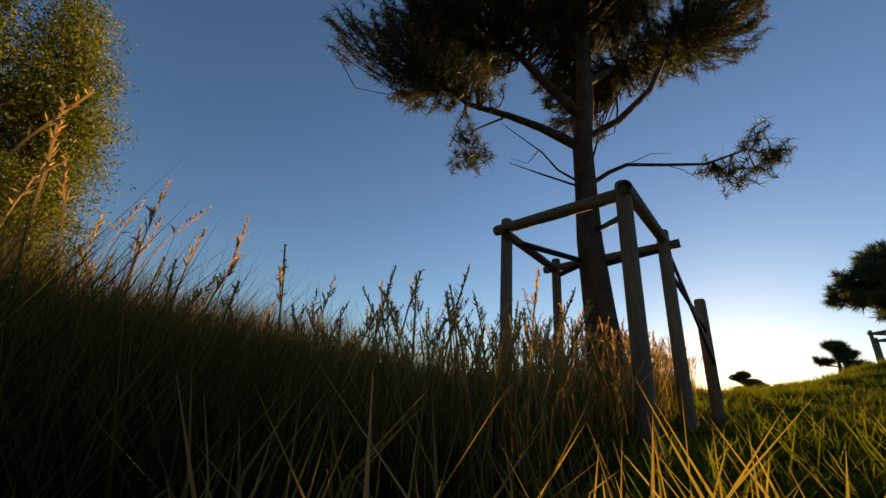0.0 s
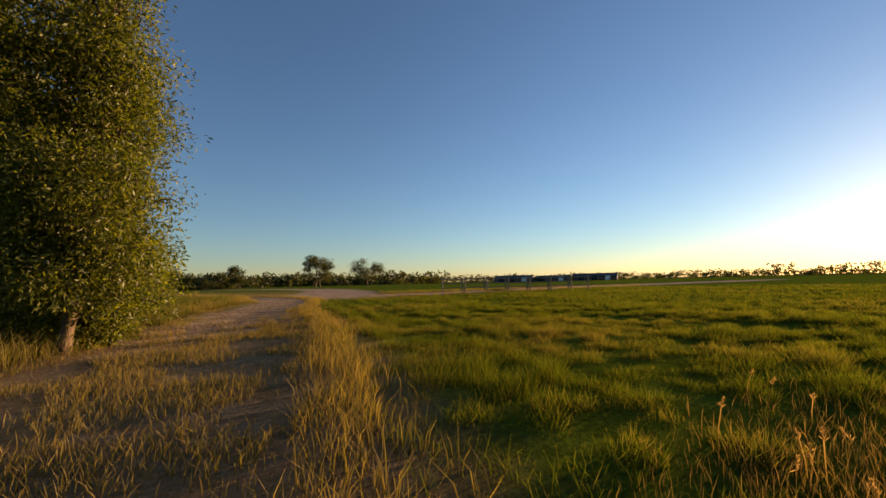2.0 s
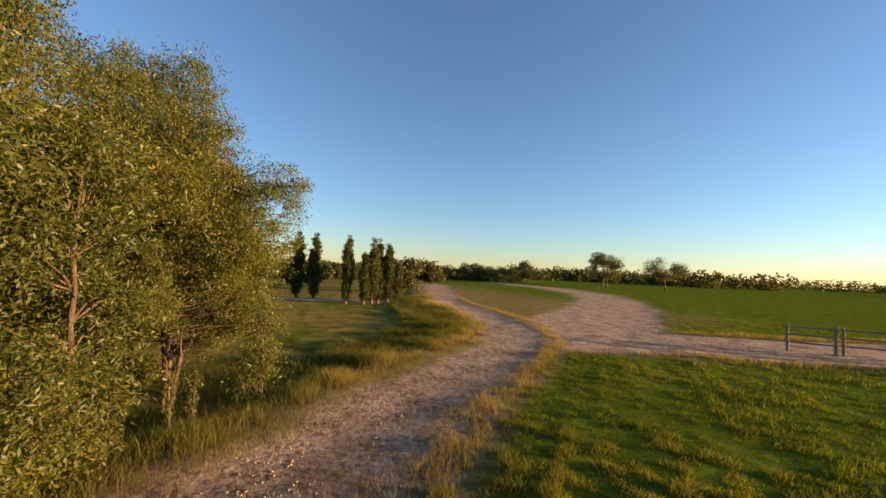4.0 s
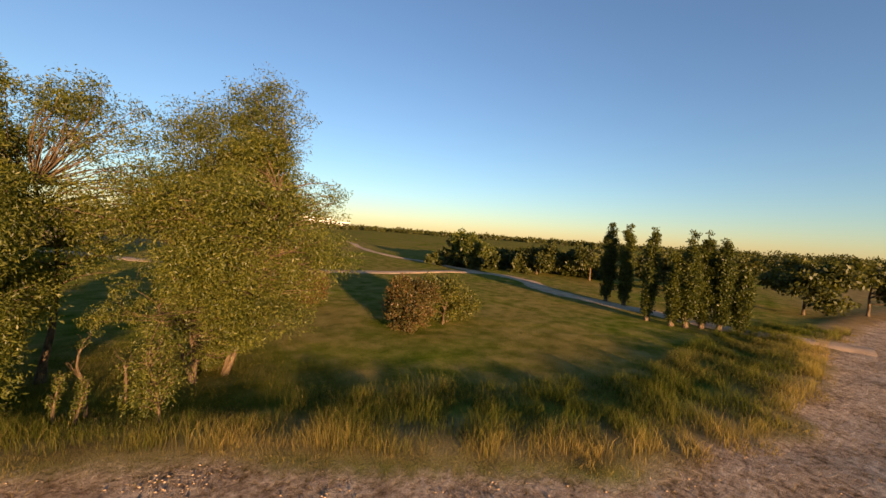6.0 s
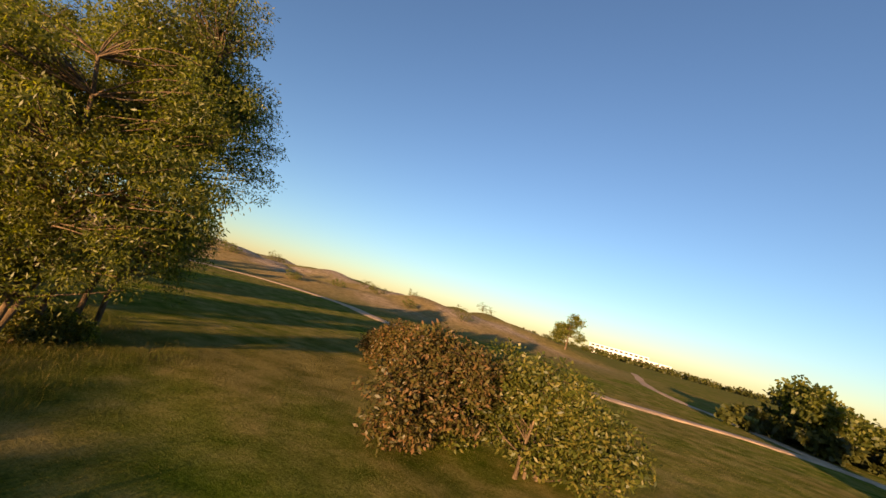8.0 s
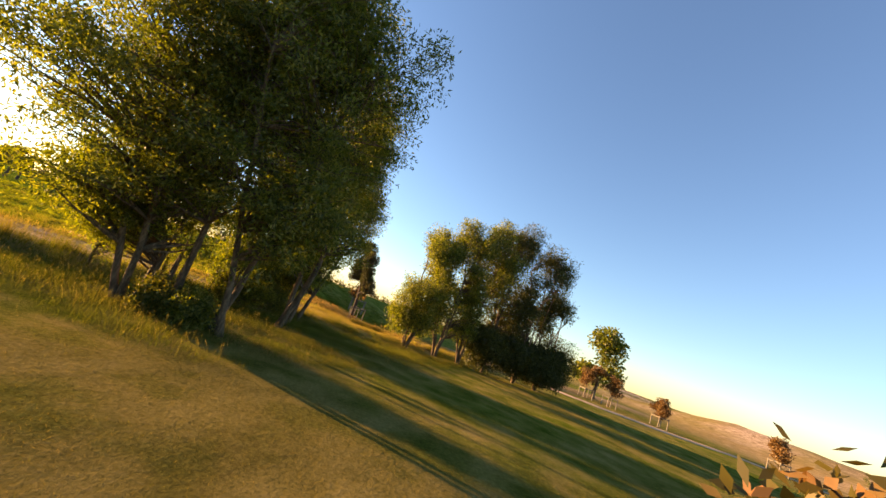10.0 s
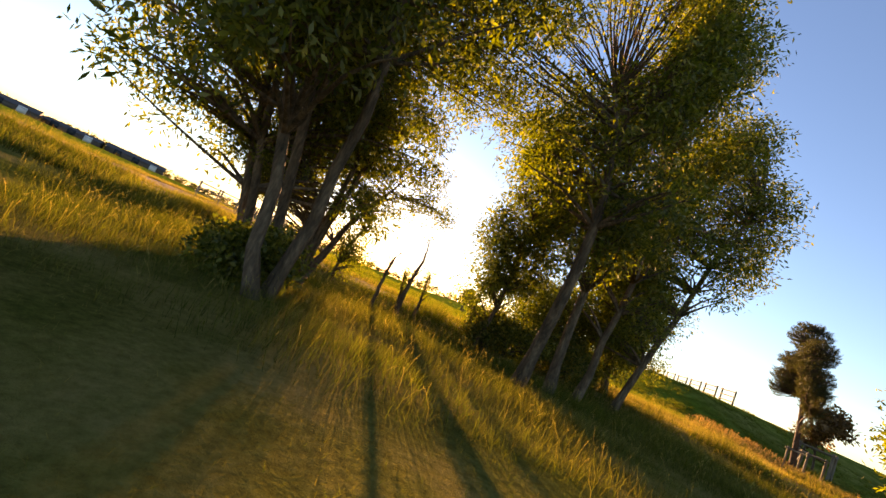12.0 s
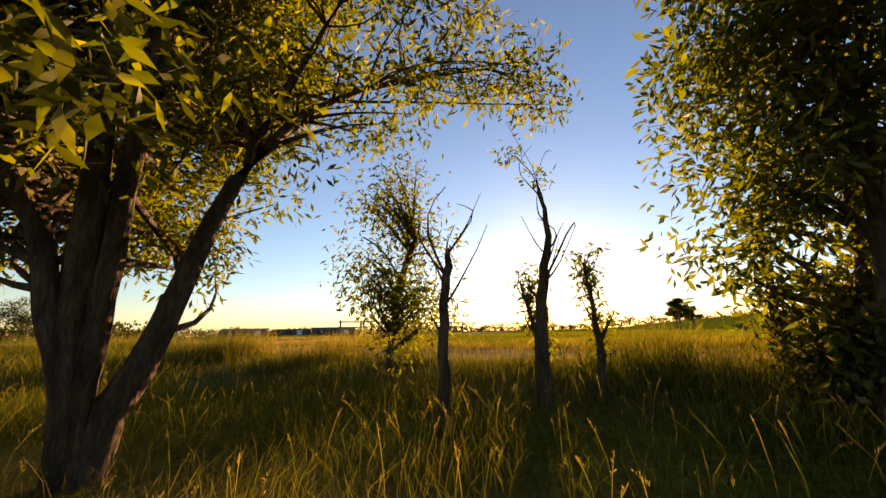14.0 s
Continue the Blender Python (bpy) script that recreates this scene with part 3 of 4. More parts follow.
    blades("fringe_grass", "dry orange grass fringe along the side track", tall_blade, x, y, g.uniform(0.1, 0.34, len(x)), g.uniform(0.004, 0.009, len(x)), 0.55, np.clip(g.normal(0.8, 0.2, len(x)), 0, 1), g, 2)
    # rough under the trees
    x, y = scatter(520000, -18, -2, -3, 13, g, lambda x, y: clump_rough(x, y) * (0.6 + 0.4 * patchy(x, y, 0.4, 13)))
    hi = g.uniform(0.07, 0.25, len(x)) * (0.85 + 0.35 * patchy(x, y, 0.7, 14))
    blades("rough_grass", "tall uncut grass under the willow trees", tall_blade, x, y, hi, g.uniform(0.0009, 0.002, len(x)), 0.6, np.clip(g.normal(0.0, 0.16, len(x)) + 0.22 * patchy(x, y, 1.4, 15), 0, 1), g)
    x, y = scatter(6500, -18, -3, -3, 12, g, clump_rough)
    ears("rough_seed_heads", "pale seed heads above the uncut grass", tall_blade, x, y, g.uniform(0.15, 0.27, len(x)), 0.5, np.clip(g.normal(0.25, 0.2, len(x)), 0, 1), g, 0.032, 12, 0.0009)
    # mown meadow
    def meadow(x, y):
        s = side_of_path(x, y)
        k = step(-14, -20, x)
        return step(3.0 + 1.5 * k, 4.0 + 1.6 * k, s) * (1 - clump_rough(x, y)) * step(-40, -32, x) * (0.65 + 0.5 * patchy(x, y, 0.3, 16))
    x, y = scatter(900000, -40, -2, -18, 18, g, lambda x, y: meadow(x, y) * np.clip(6.0 / np.hypot(x + 19, y - 2), 0.1, 1))
    dry = np.clip(g.normal(0.42, 0.22, len(x)) + 0.4 * patchy(x, y, 1.8, 17) + 0.25 * patchy(x, y, 0.4, 18), 0, 1)
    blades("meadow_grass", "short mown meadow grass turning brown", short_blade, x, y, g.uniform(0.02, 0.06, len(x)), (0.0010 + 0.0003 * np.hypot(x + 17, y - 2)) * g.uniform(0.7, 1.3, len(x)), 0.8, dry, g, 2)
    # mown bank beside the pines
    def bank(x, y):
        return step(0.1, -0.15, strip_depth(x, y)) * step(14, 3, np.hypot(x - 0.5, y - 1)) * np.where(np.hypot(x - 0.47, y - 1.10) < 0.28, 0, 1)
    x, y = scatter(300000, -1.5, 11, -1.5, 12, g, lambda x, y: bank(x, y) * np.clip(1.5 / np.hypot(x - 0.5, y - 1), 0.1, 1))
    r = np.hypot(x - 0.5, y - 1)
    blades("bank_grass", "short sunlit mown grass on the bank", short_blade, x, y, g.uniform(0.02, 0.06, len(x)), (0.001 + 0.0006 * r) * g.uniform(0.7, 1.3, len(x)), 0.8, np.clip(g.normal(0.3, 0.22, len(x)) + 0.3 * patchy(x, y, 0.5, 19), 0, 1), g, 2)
    # clods and pebbles on the track
    def track(x, y):
        s = np.abs(side_of_path(x, y))
        return step(1.7, 1.3, s) * (0.4 + 0.6 * patchy(x, y, 0.5, 20)) * step(-24, -18, x)
    x, y = scatter(150000, -24, 4, -8, 20, g, lambda x, y: track(x, y) * np.clip(6.0 / np.hypot(x + 4.5, y - 5), 0.1, 1))
    n = len(x)
    size = 0.006 + 0.024 * g.random(n) ** 3
    oct6 = np.array([(1, 0, 0), (0, 1, 0), (-1, 0, 0), (0, -1, 0), (0, 0, 0.55), (0, 0, -0.55)], float)
    v = np.column_stack([x, y, height(x, y) - 0.022])[:, None] + oct6[None] * size[:, None, None] * g.uniform(0.6, 1.3, (n, 6, 1))
    tri = np.array([(0, 1, 4), (1, 2, 4), (2, 3, 4), (3, 0, 4), (1, 0, 5), (2, 1, 5), (3, 2, 5), (0, 3, 5)])
    me = np_mesh("pebbles", v.reshape(-1, 3), (tri[None] + 6 * np.arange(n)[:, None, None]).reshape(-1, 3))
    me.materials.append(sand)
    tagged(new("pebbles", me), "sandy clods and pebbles on the track", "pebbles", kind="stuff")


lay_grass()


# ---------------------------------------------------------------- trees
def willow(x, y, tall, wide, seed, forks=2, lean=(0.0, 0.0), bare_to=0.22, leaf=willow_leaf, wood=bark, name="willow_tree",
           label="large willow with grey-green narrow leaves", girth=0.2, clusters=580, each=54, skirts=(), group="willow clump", size=0.15):
    g = np.random.default_rng(seed)
    stems = []
    for k in range(forks):
        a = g.uniform(0, 2 * math.pi) + k * 2 * math.pi / forks
        r = wide * g.uniform(0.2, 0.45)
        top = (lean[0] * tall + math.cos(a) * r, lean[1] * tall + math.sin(a) * r, tall * g.uniform(0.62, 0.8))
        o = girth * 0.6
        stems.append(((math.cos(a) * o, math.sin(a) * o, -0.15), top, girth * g.uniform(0.8, 1.1), 0.03, 0.045))
    lobes = []
    for k in range(14):
        h = bare_to + 0.08 + (0.88 - bare_to) * (k + g.uniform(0, 1)) / 14
        a = g.uniform(0, 2 * math.pi)
        env = math.sin(min(1, (h - bare_to * 0.6) / (1 - bare_to * 0.6)) * math.pi) ** 0.55
        r = wide * 0.66 * env * g.uniform(0.5, 1.0)
        lobes.append((lean[0] * tall * h + math.cos(a) * r, lean[1] * tall * h + math.sin(a) * r, tall * h, wide * g.uniform(0.24, 0.4), tall * g.uniform(0.09, 0.15)))
    lobes.append((lean[0] * tall, lean[1] * tall, tall * 0.9, wide * 0.26, tall * 0.12))
    lobes += list(skirts)
    ob = leafy_tree(name, label, "tree", seed + 1, stems, lobes, clusters, each, g.uniform(0.22, 0.5, clusters), size, size * 0.16, leaf, wood, 0.45, group)
    ob.matrix_basis = pose(*on_ground(x, y))
    return ob


WILLOWS = [  # x, y, height, crown radius, seed, forks, lean x, lean y, girth
    (-14.95, 4.6, 7.5, 2.6, 23, 1, -0.05, 0.0, 0.09),
    (-15.07, 4.2, 6.6, 1.9, 24, 1, -0.18, 0.04, 0.07),
    (-14.75, 5.4, 8.2, 2.5, 33, 1, -0.13, 0.02, 0.075),
    (-14.9, 6.2, 6.5, 2.5, 35, 2, -0.06, 0.06, 0.06),
    (-11.6, 4.15, 7.2, 2.1, 25, 1, 0.0, 0.02, 0.105),
    (-10.75, 4.2, 7.4, 1.6, 26, 1, 0.02, 0.0, 0.085),
    (-9.9, 4.3, 7.0, 1.5, 32, 1, 0.03, -0.03, 0.08),
    (-8.6, 4.4, 6.4, 1.7, 28, 1, 0.09, -0.05, 0.09),
    (-10.7, 6.1, 4.6, 1.0, 29, 2, 0.02, 0.0, 0.045),
    (-8.5, 5.9, 4.6, 1.1, 27, 3, 0.02, -0.02, 0.05),
    (-7.4, 5.1, 6.3, 1.4, 30, 2, 0.0, 0.0, 0.08),
]
SKIRTS = {30: [(0.2, 0.4, 0.9, 0.8, 0.6), (0.5, 0.2, 1.2, 0.8, 0.7), (-0.5, 0.3, 1.2, 0.8, 0.7), (0.3, 0.2, 2.1, 0.9, 0.8), (-0.3, 0.3, 2.3, 0.9, 0.8), (0.0, 0.2, 3.6, 0.9, 0.8), (0.2, 0.0, 4.6, 0.7, 0.7)],
          23: [(-1.2, 0.4, 3.0, 1.0, 0.9), (-1.8, -0.6, 4.6, 1.1, 1.0), (-1.2, -1.6, 5.6, 1.0, 0.9), (0.9, 1.0, 4.4, 1.1, 0.9), (0.8, 0.4, 6.2, 1.0, 0.9)],
          33: [(-0.9, 0.9, 2.2, 0.9, 0.7), (-1.2, -0.5, 2.6, 0.9, 0.7), (-0.4, 1.4, 4.0, 1.0, 0.9), (-1.3, 0.6, 5.0, 1.0, 0.9)],
          35: [(0.4, 1.3, 1.9, 1.0, 0.7), (-0.9, 1.1, 1.6, 0.9, 0.6), (-1.6, 0.4, 2.2, 1.0, 0.8), (0.9, 1.6, 3.2, 1.0, 0.8), (-1.2, 1.6, 3.4, 1.1, 0.9), (0.2, 1.9, 4.6, 1.1, 0.9), (1.3, 0.6, 4.6, 0.9, 0.7), (2.0, 0.1, 4.3, 0.9, 0.7), (2.7, -0.6, 4.4, 0.9, 0.7), (-2.4, 0.9, 3.4, 1.0, 0.9), (-2.2, 0.6, 5.0, 1.0, 0.9)],
          25: [(-1.3, 0.8, 5.6, 1.0, 0.8), (-1.2, 0.3, 6.6, 0.9, 0.7), (-1.9, 1.2, 4.9, 0.9, 0.7)],
          27: [(0.2, 0.2, 0.9, 0.8, 0.6), (-0.4, 0.3, 1.3, 0.8, 0.6)]}


def forked_willow(x, y):
    """The old willow at the clump's end: low fork, one limb leaning far over, four upright stems."""
    limbs = [[(0.06, -0.05, -0.3, 0.27), (0.02, -0.1, 0.1, 0.21), (0.14, -0.09, 0.47, 0.17), (0.44, -0.09, 1.18, 0.13), (0.72, -0.1, 2.15, 0.1), (1.15, -0.05, 3.0, 0.065), (1.9, -0.03, 3.6, 0.04), (2.9, -0.1, 4.0, 0.015)],
             [(-0.04, -0.08, -0.2, 0.22), (-0.1, -0.15, 0.5, 0.17), (-0.12, -0.17, 1.23, 0.14), (-0.1, -0.29, 2.19, 0.12), (-0.11, -0.36, 3.24, 0.1), (-0.19, -0.39, 4.46, 0.09), (-0.1, 0.0, 6.6, 0.05), (0.1, 0.4, 9.2, 0.015)],
             [(-0.12, -0.15, 0.6, 0.12), (-0.26, -0.21, 1.16, 0.11), (-0.38, -0.28, 1.71, 0.1), (-0.73, -0.26, 2.42, 0.08), (-1.4, 0.2, 3.6, 0.03)],
             [(-0.05, -0.13, 0.5, 0.13), (0.0, -0.16, 1.22, 0.13), (0.07, -0.27, 2.3, 0.11), (0.17, -0.34, 3.62, 0.08), (0.9, -0.5, 5.6, 0.02)],
             [(0.7, -0.1, 2.05, 0.06), (1.0, -0.3, 2.8, 0.06), (1.6, -0.5, 4.2, 0.03), (2.4, -0.6, 4.9, 0.015)]]
    lobes = [(1.33, -0.44, 3.98, 0.7, 0.55), (2.36, -0.41, 4.0, 0.7, 0.55), (3.38, -0.38, 4.06, 0.6, 0.45), (3.9, -0.43, 3.69, 0.45, 0.4), (1.97, -0.21, 3.31, 0.5, 0.3), (0.95, -0.22, 3.18, 0.55, 0.4), (0.55, -0.42, 4.24, 0.8, 0.6),
             (2.92, -0.63, 4.95, 0.6, 0.5), (-0.27, -0.32, 5.23, 1.0, 0.8), (1.3, -0.65, 5.87, 0.9, 0.7), (0.2, 0.2, 7.2, 1.0, 0.9), (-0.4, 0.3, 8.6, 0.9, 1.0), (0.3, 0.8, 9.6, 0.6, 0.7), (-1.2, -0.3, 7.0, 1.1, 0.9), (-1.3, 1.3, 2.5, 1.1, 0.9), (-1.9, 0.2, 3.0, 1.1, 0.9), (-0.5, 2.0, 2.8, 1.1, 0.9), (0.5, 1.5, 4.3, 1.1, 0.9),
             (-1.5, 0.5, 4.4, 1.1, 0.9), (-1.0, -1.0, 5.0, 1.0, 0.8), (-0.9, 1.0, 5.8, 1.0, 0.8), (0.0, 1.2, 1.8, 0.8, 0.5), (0.3, 2.6, 4.2, 1.0, 0.8), (-0.6, 2.4, 3.3, 1.0, 0.8), (0.2, 2.2, 5.6, 1.0, 0.8), (-0.3, 2.0, 6.9, 1.0, 0.8), (-2.2, 1.6, 4.6, 1.0, 0.9), (-2.0, 1.5, 6.2, 0.9, 0.9)]
    g = np.random.default_rng(22)
    limbs = [np.column_stack([np.interp(np.linspace(0, 1, 16), np.linspace(0, 1, len(l)), np.array(l)[:, k]) for k in range(4)]) for l in limbs]
    for l in limbs:
        l[:, 3] *= 0.75
        l[1:, :3] += g.normal(0, 0.012, (15, 3))
    ob = leafy_tree("willow_tree", "old willow forked at its foot, one limb leaning far out", "tree", 22, [], lobes, 980, 72, g.uniform(0.22, 0.46, 980), 0.12, 0.018, willow_leaf, bark, 0.5, "willow clump", limbs=limbs)
    ob.matrix_basis = pose(*on_ground(x, y), 0, 0, 12) @ Matrix.Scale(0.52, 4)


forked_willow(-14.15, 6.4)
for wx, wy, wh, wr, ws, wf, lx, ly, wg in WILLOWS:
    willow(wx, wy, wh, wr, ws, wf, (lx, ly), 0.1 if ws == 30 else 0.36 if ws in (23, 33) else 0.26 if ws == 25 else 0.2 if ws in (26, 32, 28) else 0.17, girth=wg, skirts=SKIRTS.get(ws, ()), clusters=820 if ws == 30 else 820 if ws == 35 else 480 if ws in (23, 33) else 330, size=0.075 if ws in (27, 30) else 0.095, each=96 if ws in (27, 30) else 84,
           label="bushy young willow with grey-green leaves" if ws == 27 else "tall willow with a dark leaning trunk and grey-green leaves")

GROVE = [(-4.4, 0.2, 5.8, 1.6, 41), (-3.6, -1.4, 7.0, 1.9, 42), (-2.7, -2.8, 7.7, 2.1, 43), (-1.9, -4.4, 8.3, 2.3, 44), (-1.2, -6.4, 8.0, 2.5, 45), (-0.6, -8.0, 5.6, 2.0, 46)]
for wx, wy, wh, wr, ws in GROVE:
    willow(wx, wy, wh, wr, ws, 6, (0, 0), 0.02 if ws > 43 else 0.1, leaf=wood_leaf if ws > 43 else willow_leaf, girth=0.05, clusters=1150 if ws > 43 else 680, size=0.12, skirts=[(0, 0, 0.9, 1.4, 0.7), (0.6, -0.8, 1.7, 1.4, 0.9), (-0.6, 0.6, 1.6, 1.4, 0.9)] if ws > 43 else (),
           label="multi-stemmed young willow of a dense grove", group="willow grove")


def poplar(x, y, tall, wide, seed):
    g = np.random.default_rng(seed)
    lobes = [(g.normal(0, 0.05), g.normal(0, 0.05), tall * (0.13 + 0.85 * k / 11), wide * (0.42 + 0.42 * math.sin((0.15 + 0.75 * k / 11) * math.pi)) * (1, 0.85, 0.65, 0.4)[max(0, k - 8)], tall * 0.075) for k in range(12)]
    stems = [((0, 0, -0.2), (0, 0, tall * 0.93), 0.14, 0.02, 0.01)]
    ob = leafy_tree("poplar_tree", "slender upright poplar with dense dark leaves", "tree", seed, stems, lobes, 340, 40, 0.2, 0.14, 0.036, poplar_leaf, bark, 0.3, "poplar row", 0.1)
    ob.matrix_basis = pose(*on_ground(x, y))


POPLARS = [(-40.4, 9.0, 5.7, 1.1, 51), (-39.6, 10.4, 5.4, 1.0, 52), (-35.6, 12.7, 5.2, 0.75, 53), (-35.1, 14.0, 4.0, 0.6, 54), (-35.3, 14.7, 4.8, 0.9, 55), (-36.1, 15.3, 4.9, 0.9, 56), (-36.1, 16.1, 4.7, 0.9, 57), (-36.4, 17.0, 3.4, 0.9, 58)]
for px, py, ph, pw, ps in POPLARS:
    poplar(px, py, ph * 1.05, pw * 0.55, ps)


def round_tree(x, y, tall, wide, seed, label, leaf=wood_leaf, clusters=150, each=36, size=0.4, group=""):
    g = np.random.default_rng(seed)
    lobes = []
    for k in range(9):
        a, h = g.uniform(0, 2 * math.pi), g.uniform(0.3, 0.85)
        r = wide * 0.6 * math.sin(h * math.pi) ** 0.5
        lobes.append((math.cos(a) * r, math.sin(a) * r, tall * h, wide * g.uniform(0.3, 0.45), tall * g.uniform(0.12, 0.2)))
    stems = [((0, 0, -0.2), (g.normal(0, 0.2), g.normal(0, 0.2), tall * 0.8), 0.03 * tall, 0.02, 0.03)]
    ob = leafy_tree("deciduous_tree", label, "tree", seed, stems, lobes, clusters, each, wide * 0.2, size, size * 0.3, leaf, bark, 0.3, group)
    ob.matrix_basis = pose(*on_ground(x, y))
    return ob


for rx, ry, rh, rw, rs in [(-97.5, 98, 9.6, 5.4, 61), (-84, 106, 9.4, 6.4, 62), (-102, 100, 11, 4.6, 63), (-122, 86, 8.6, 4.6, 64), (-50.5, 20.5, 4.1, 3.0, 65), (-54.5, 24.5, 4.3, 3.2, 66),
                           (-51, -11, 4.8, 2.9, 67), (-53, -13, 4.2, 2.6, 68), (-55, 3, 4.2, 3.0, 69), (-54, -3, 4.0, 2.8, 70), (-56, 9, 4.4, 3.2, 71), (-55, -61, 7, 3.5, 72), (17.5, -22.3, 7.6, 3.1, 73)]:
    round_tree(rx, ry, rh, rw, rs, "round-crowned tree standing alone in the fields", willow_leaf if rs in (67, 72, 73) else wood_leaf, size=0.34)

# ---------------------------------------------------------------- bush
def bush(x, y, lobes, seed, leaf, label, clusters=240, each=48, size=0.11):
    g = np.random.default_rng(seed)
    stems = [((g.normal(0, 0.3), g.normal(0, 0.3), -0.1), (l[0], l[1], l[2]), 0.04, 0.012, 0.08) for l in lobes]
    ob = leafy_tree("bush", label, "bush", seed, stems, lobes, clusters, each, 0.24, size, size * 0.24, leaf, bark, 0.4, "meadow thicket", 0.2)
    ob.matrix_basis = pose(*on_ground(x, y))


bush(-24.9, 5.9, [(0, 0, 1.1, 1.2, 1.0), (0.9, -0.4, 1.5, 0.8, 0.75), (-1.0, 0.3, 0.8, 1.0, 0.75), (0.3, 0.7, 1.8, 0.6, 0.5), (-0.6, -0.5, 1.6, 0.6, 0.5)], 81, bush_leaf, "spreading thorn bush with olive-green leaves", 520, 40)
bush(-22.9, 5.7, [(0, 0, 1.2, 1.1, 1.0), (0.7, 0.5, 0.8, 0.9, 0.75), (-0.5, -0.8, 0.8, 1.0, 0.75), (0.4, -0.3, 1.8, 0.6, 0.5), (-0.5, 0.6, 1.6, 0.5, 0.5)], 82, berry_leaf, "thorn bush with reddish-brown berries and leaves", 520, 40)
bush(-23.5, 5.2, [(0, 0, 1.0, 0.9, 0.9), (0.5, 0.3, 0.7, 0.8, 0.7)], 83, bush_leaf, "tall dark thorn bush behind the thicket", 380, 40)
bush(-21.9, -0.8, [(0, 0, 0.95, 1.0, 0.9), (0.6, -0.6, 0.7, 0.8, 0.65)], 84, berry_leaf, "rounded thorn bush with reddish leaves at the meadow's edge", 330, 40)
for bx, by, bs, bz in [(-10.3, 6.3, 0.5, 85), (-9.7, 5.9, 0.85, 86), (-8.9, 5.5, 0.7, 87), (-7.9, 5.6, 0.45, 98), (-15.15, 4.9, 0.4, 88), (-15.0, 5.6, 0.4, 91)]:
    bush(bx, by, [(0, 0, 0.65 * bs, 0.85 * bs, 0.65 * bs), (0.6 * bs, 0.3 * bs, 0.9 * bs, 0.6 * bs, 0.6 * bs), (-0.5 * bs, -0.4 * bs, 0.5 * bs, 0.7 * bs, 0.5 * bs)], bz, bush_leaf if bz % 2 else willow_leaf,
         "leafy undergrowth shrub below the willows", int(60 + 170 * bs), 60, 0.065)

# scrub on the dunes
scrub = np.random.default_rng(95)
for k in range(12):
    bx, by, bs = scrub.uniform(-45, 30), scrub.uniform(-86, -46), scrub.uniform(0.9, 2.0)
    bush(bx, by, [(0, 0, 0.6 * bs, bs, 0.7 * bs), (0.7 * bs, 0.3 * bs, 0.9 * bs, 0.7 * bs, 0.7 * bs), (-0.6 * bs, -0.4 * bs, 0.5 * bs, 0.8 * bs, 0.5 * bs)], 120 + k, bush_leaf if k % 3 else willow_leaf,
         "rounded scrub bush on the sandy dunes", 90, 30)


# ---------------------------------------------------------------- pines
def needle_tufts(points, ways, each, length, g, thick=0.0015):
    """Bottle-brush tufts of stiff thin needles round shoot tips."""
    n = len(points) * each
    p, w = np.repeat(points, each, 0), np.repeat(ways, each, 0)
    s = g.uniform(-0.1, 0.02, (n, 1))
    d = unit(w * g.uniform(0.1, 1.0, (n, 1)) + g.normal(size=(n, 3)) * 0.85)
    root = p + w * s
    ln = length * g.uniform(0.7, 1.15, (n, 1))
    side = unit(np.cross(d, g.normal(size=(n, 3)))) * thick
    v = np.stack([root - side * 1.3, root + side * 1.3, root + d * ln], 1).reshape(-1, 3)
    return v, np.arange(n * 3).reshape(-1, 3)


def pine(name, label, foot, trunk, limbs, lobes, tufts, each, length, seed, dead=(), extra=(), thick=0.0019):
    """A pine: trunk and limbs, thin shoots to every needle tuft."""
    g = np.random.default_rng(seed)
    ob = thing(name, label, "tree", "pine row")
    ob.matrix_basis = pose(*foot)
    lines = [np.asarray(trunk, float)] + [np.asarray(l, float) for l in limbs]
    pts = in_lobes(lobes, tufts, g)
    if len(extra):
        ex = np.repeat(np.asarray(extra, float), 9, 0)
        pts = np.concatenate([pts, ex + g.normal(size=ex.shape) * 0.035])
    nodes = np.concatenate([np.column_stack([np.interp(np.linspace(0, 1, 14), np.linspace(0, 1, len(l)), l[:, k]) for k in range(4)])[3:] for l in lines + [np.asarray(l, float) for l in dead]])
    shoots, ways = [], []
    for c in pts:
        d = np.linalg.norm(nodes[:, :3] - c, axis=1)
        k = nodes[d.argmin()]
        shoots.append(curve_line(k[:3], c, min(0.012, k[3] * 0.5), 0.003, 0.1, g, 4, -0.04))
        ways.append(unit(unit(c - k[:3]) + [0, 0, 0.6]))
    v, f = tubes(lines, 12)
    part("trunk", smooth(np_mesh("trunk", v, f)), pine_bark, ob)
    v, f = tubes(shoots + [np.asarray(l, float) for l in dead], 5)
    tagged(part("twigwork", smooth(np_mesh("twigwork", v, f)), pine_bark, ob), "thin bare and needled shoots", kind="stuff")
    ways = np.array(ways)
    if len(extra):
        k = len(extra) * 9
        ways[-k:] = unit(g.normal(size=(k, 3)) + [0, 0, 0.35])
    v, f = needle_tufts(pts, ways, each, length, g, thick)
    part("crown", np_mesh("crown", v, f), pine_needle, ob)
    return ob


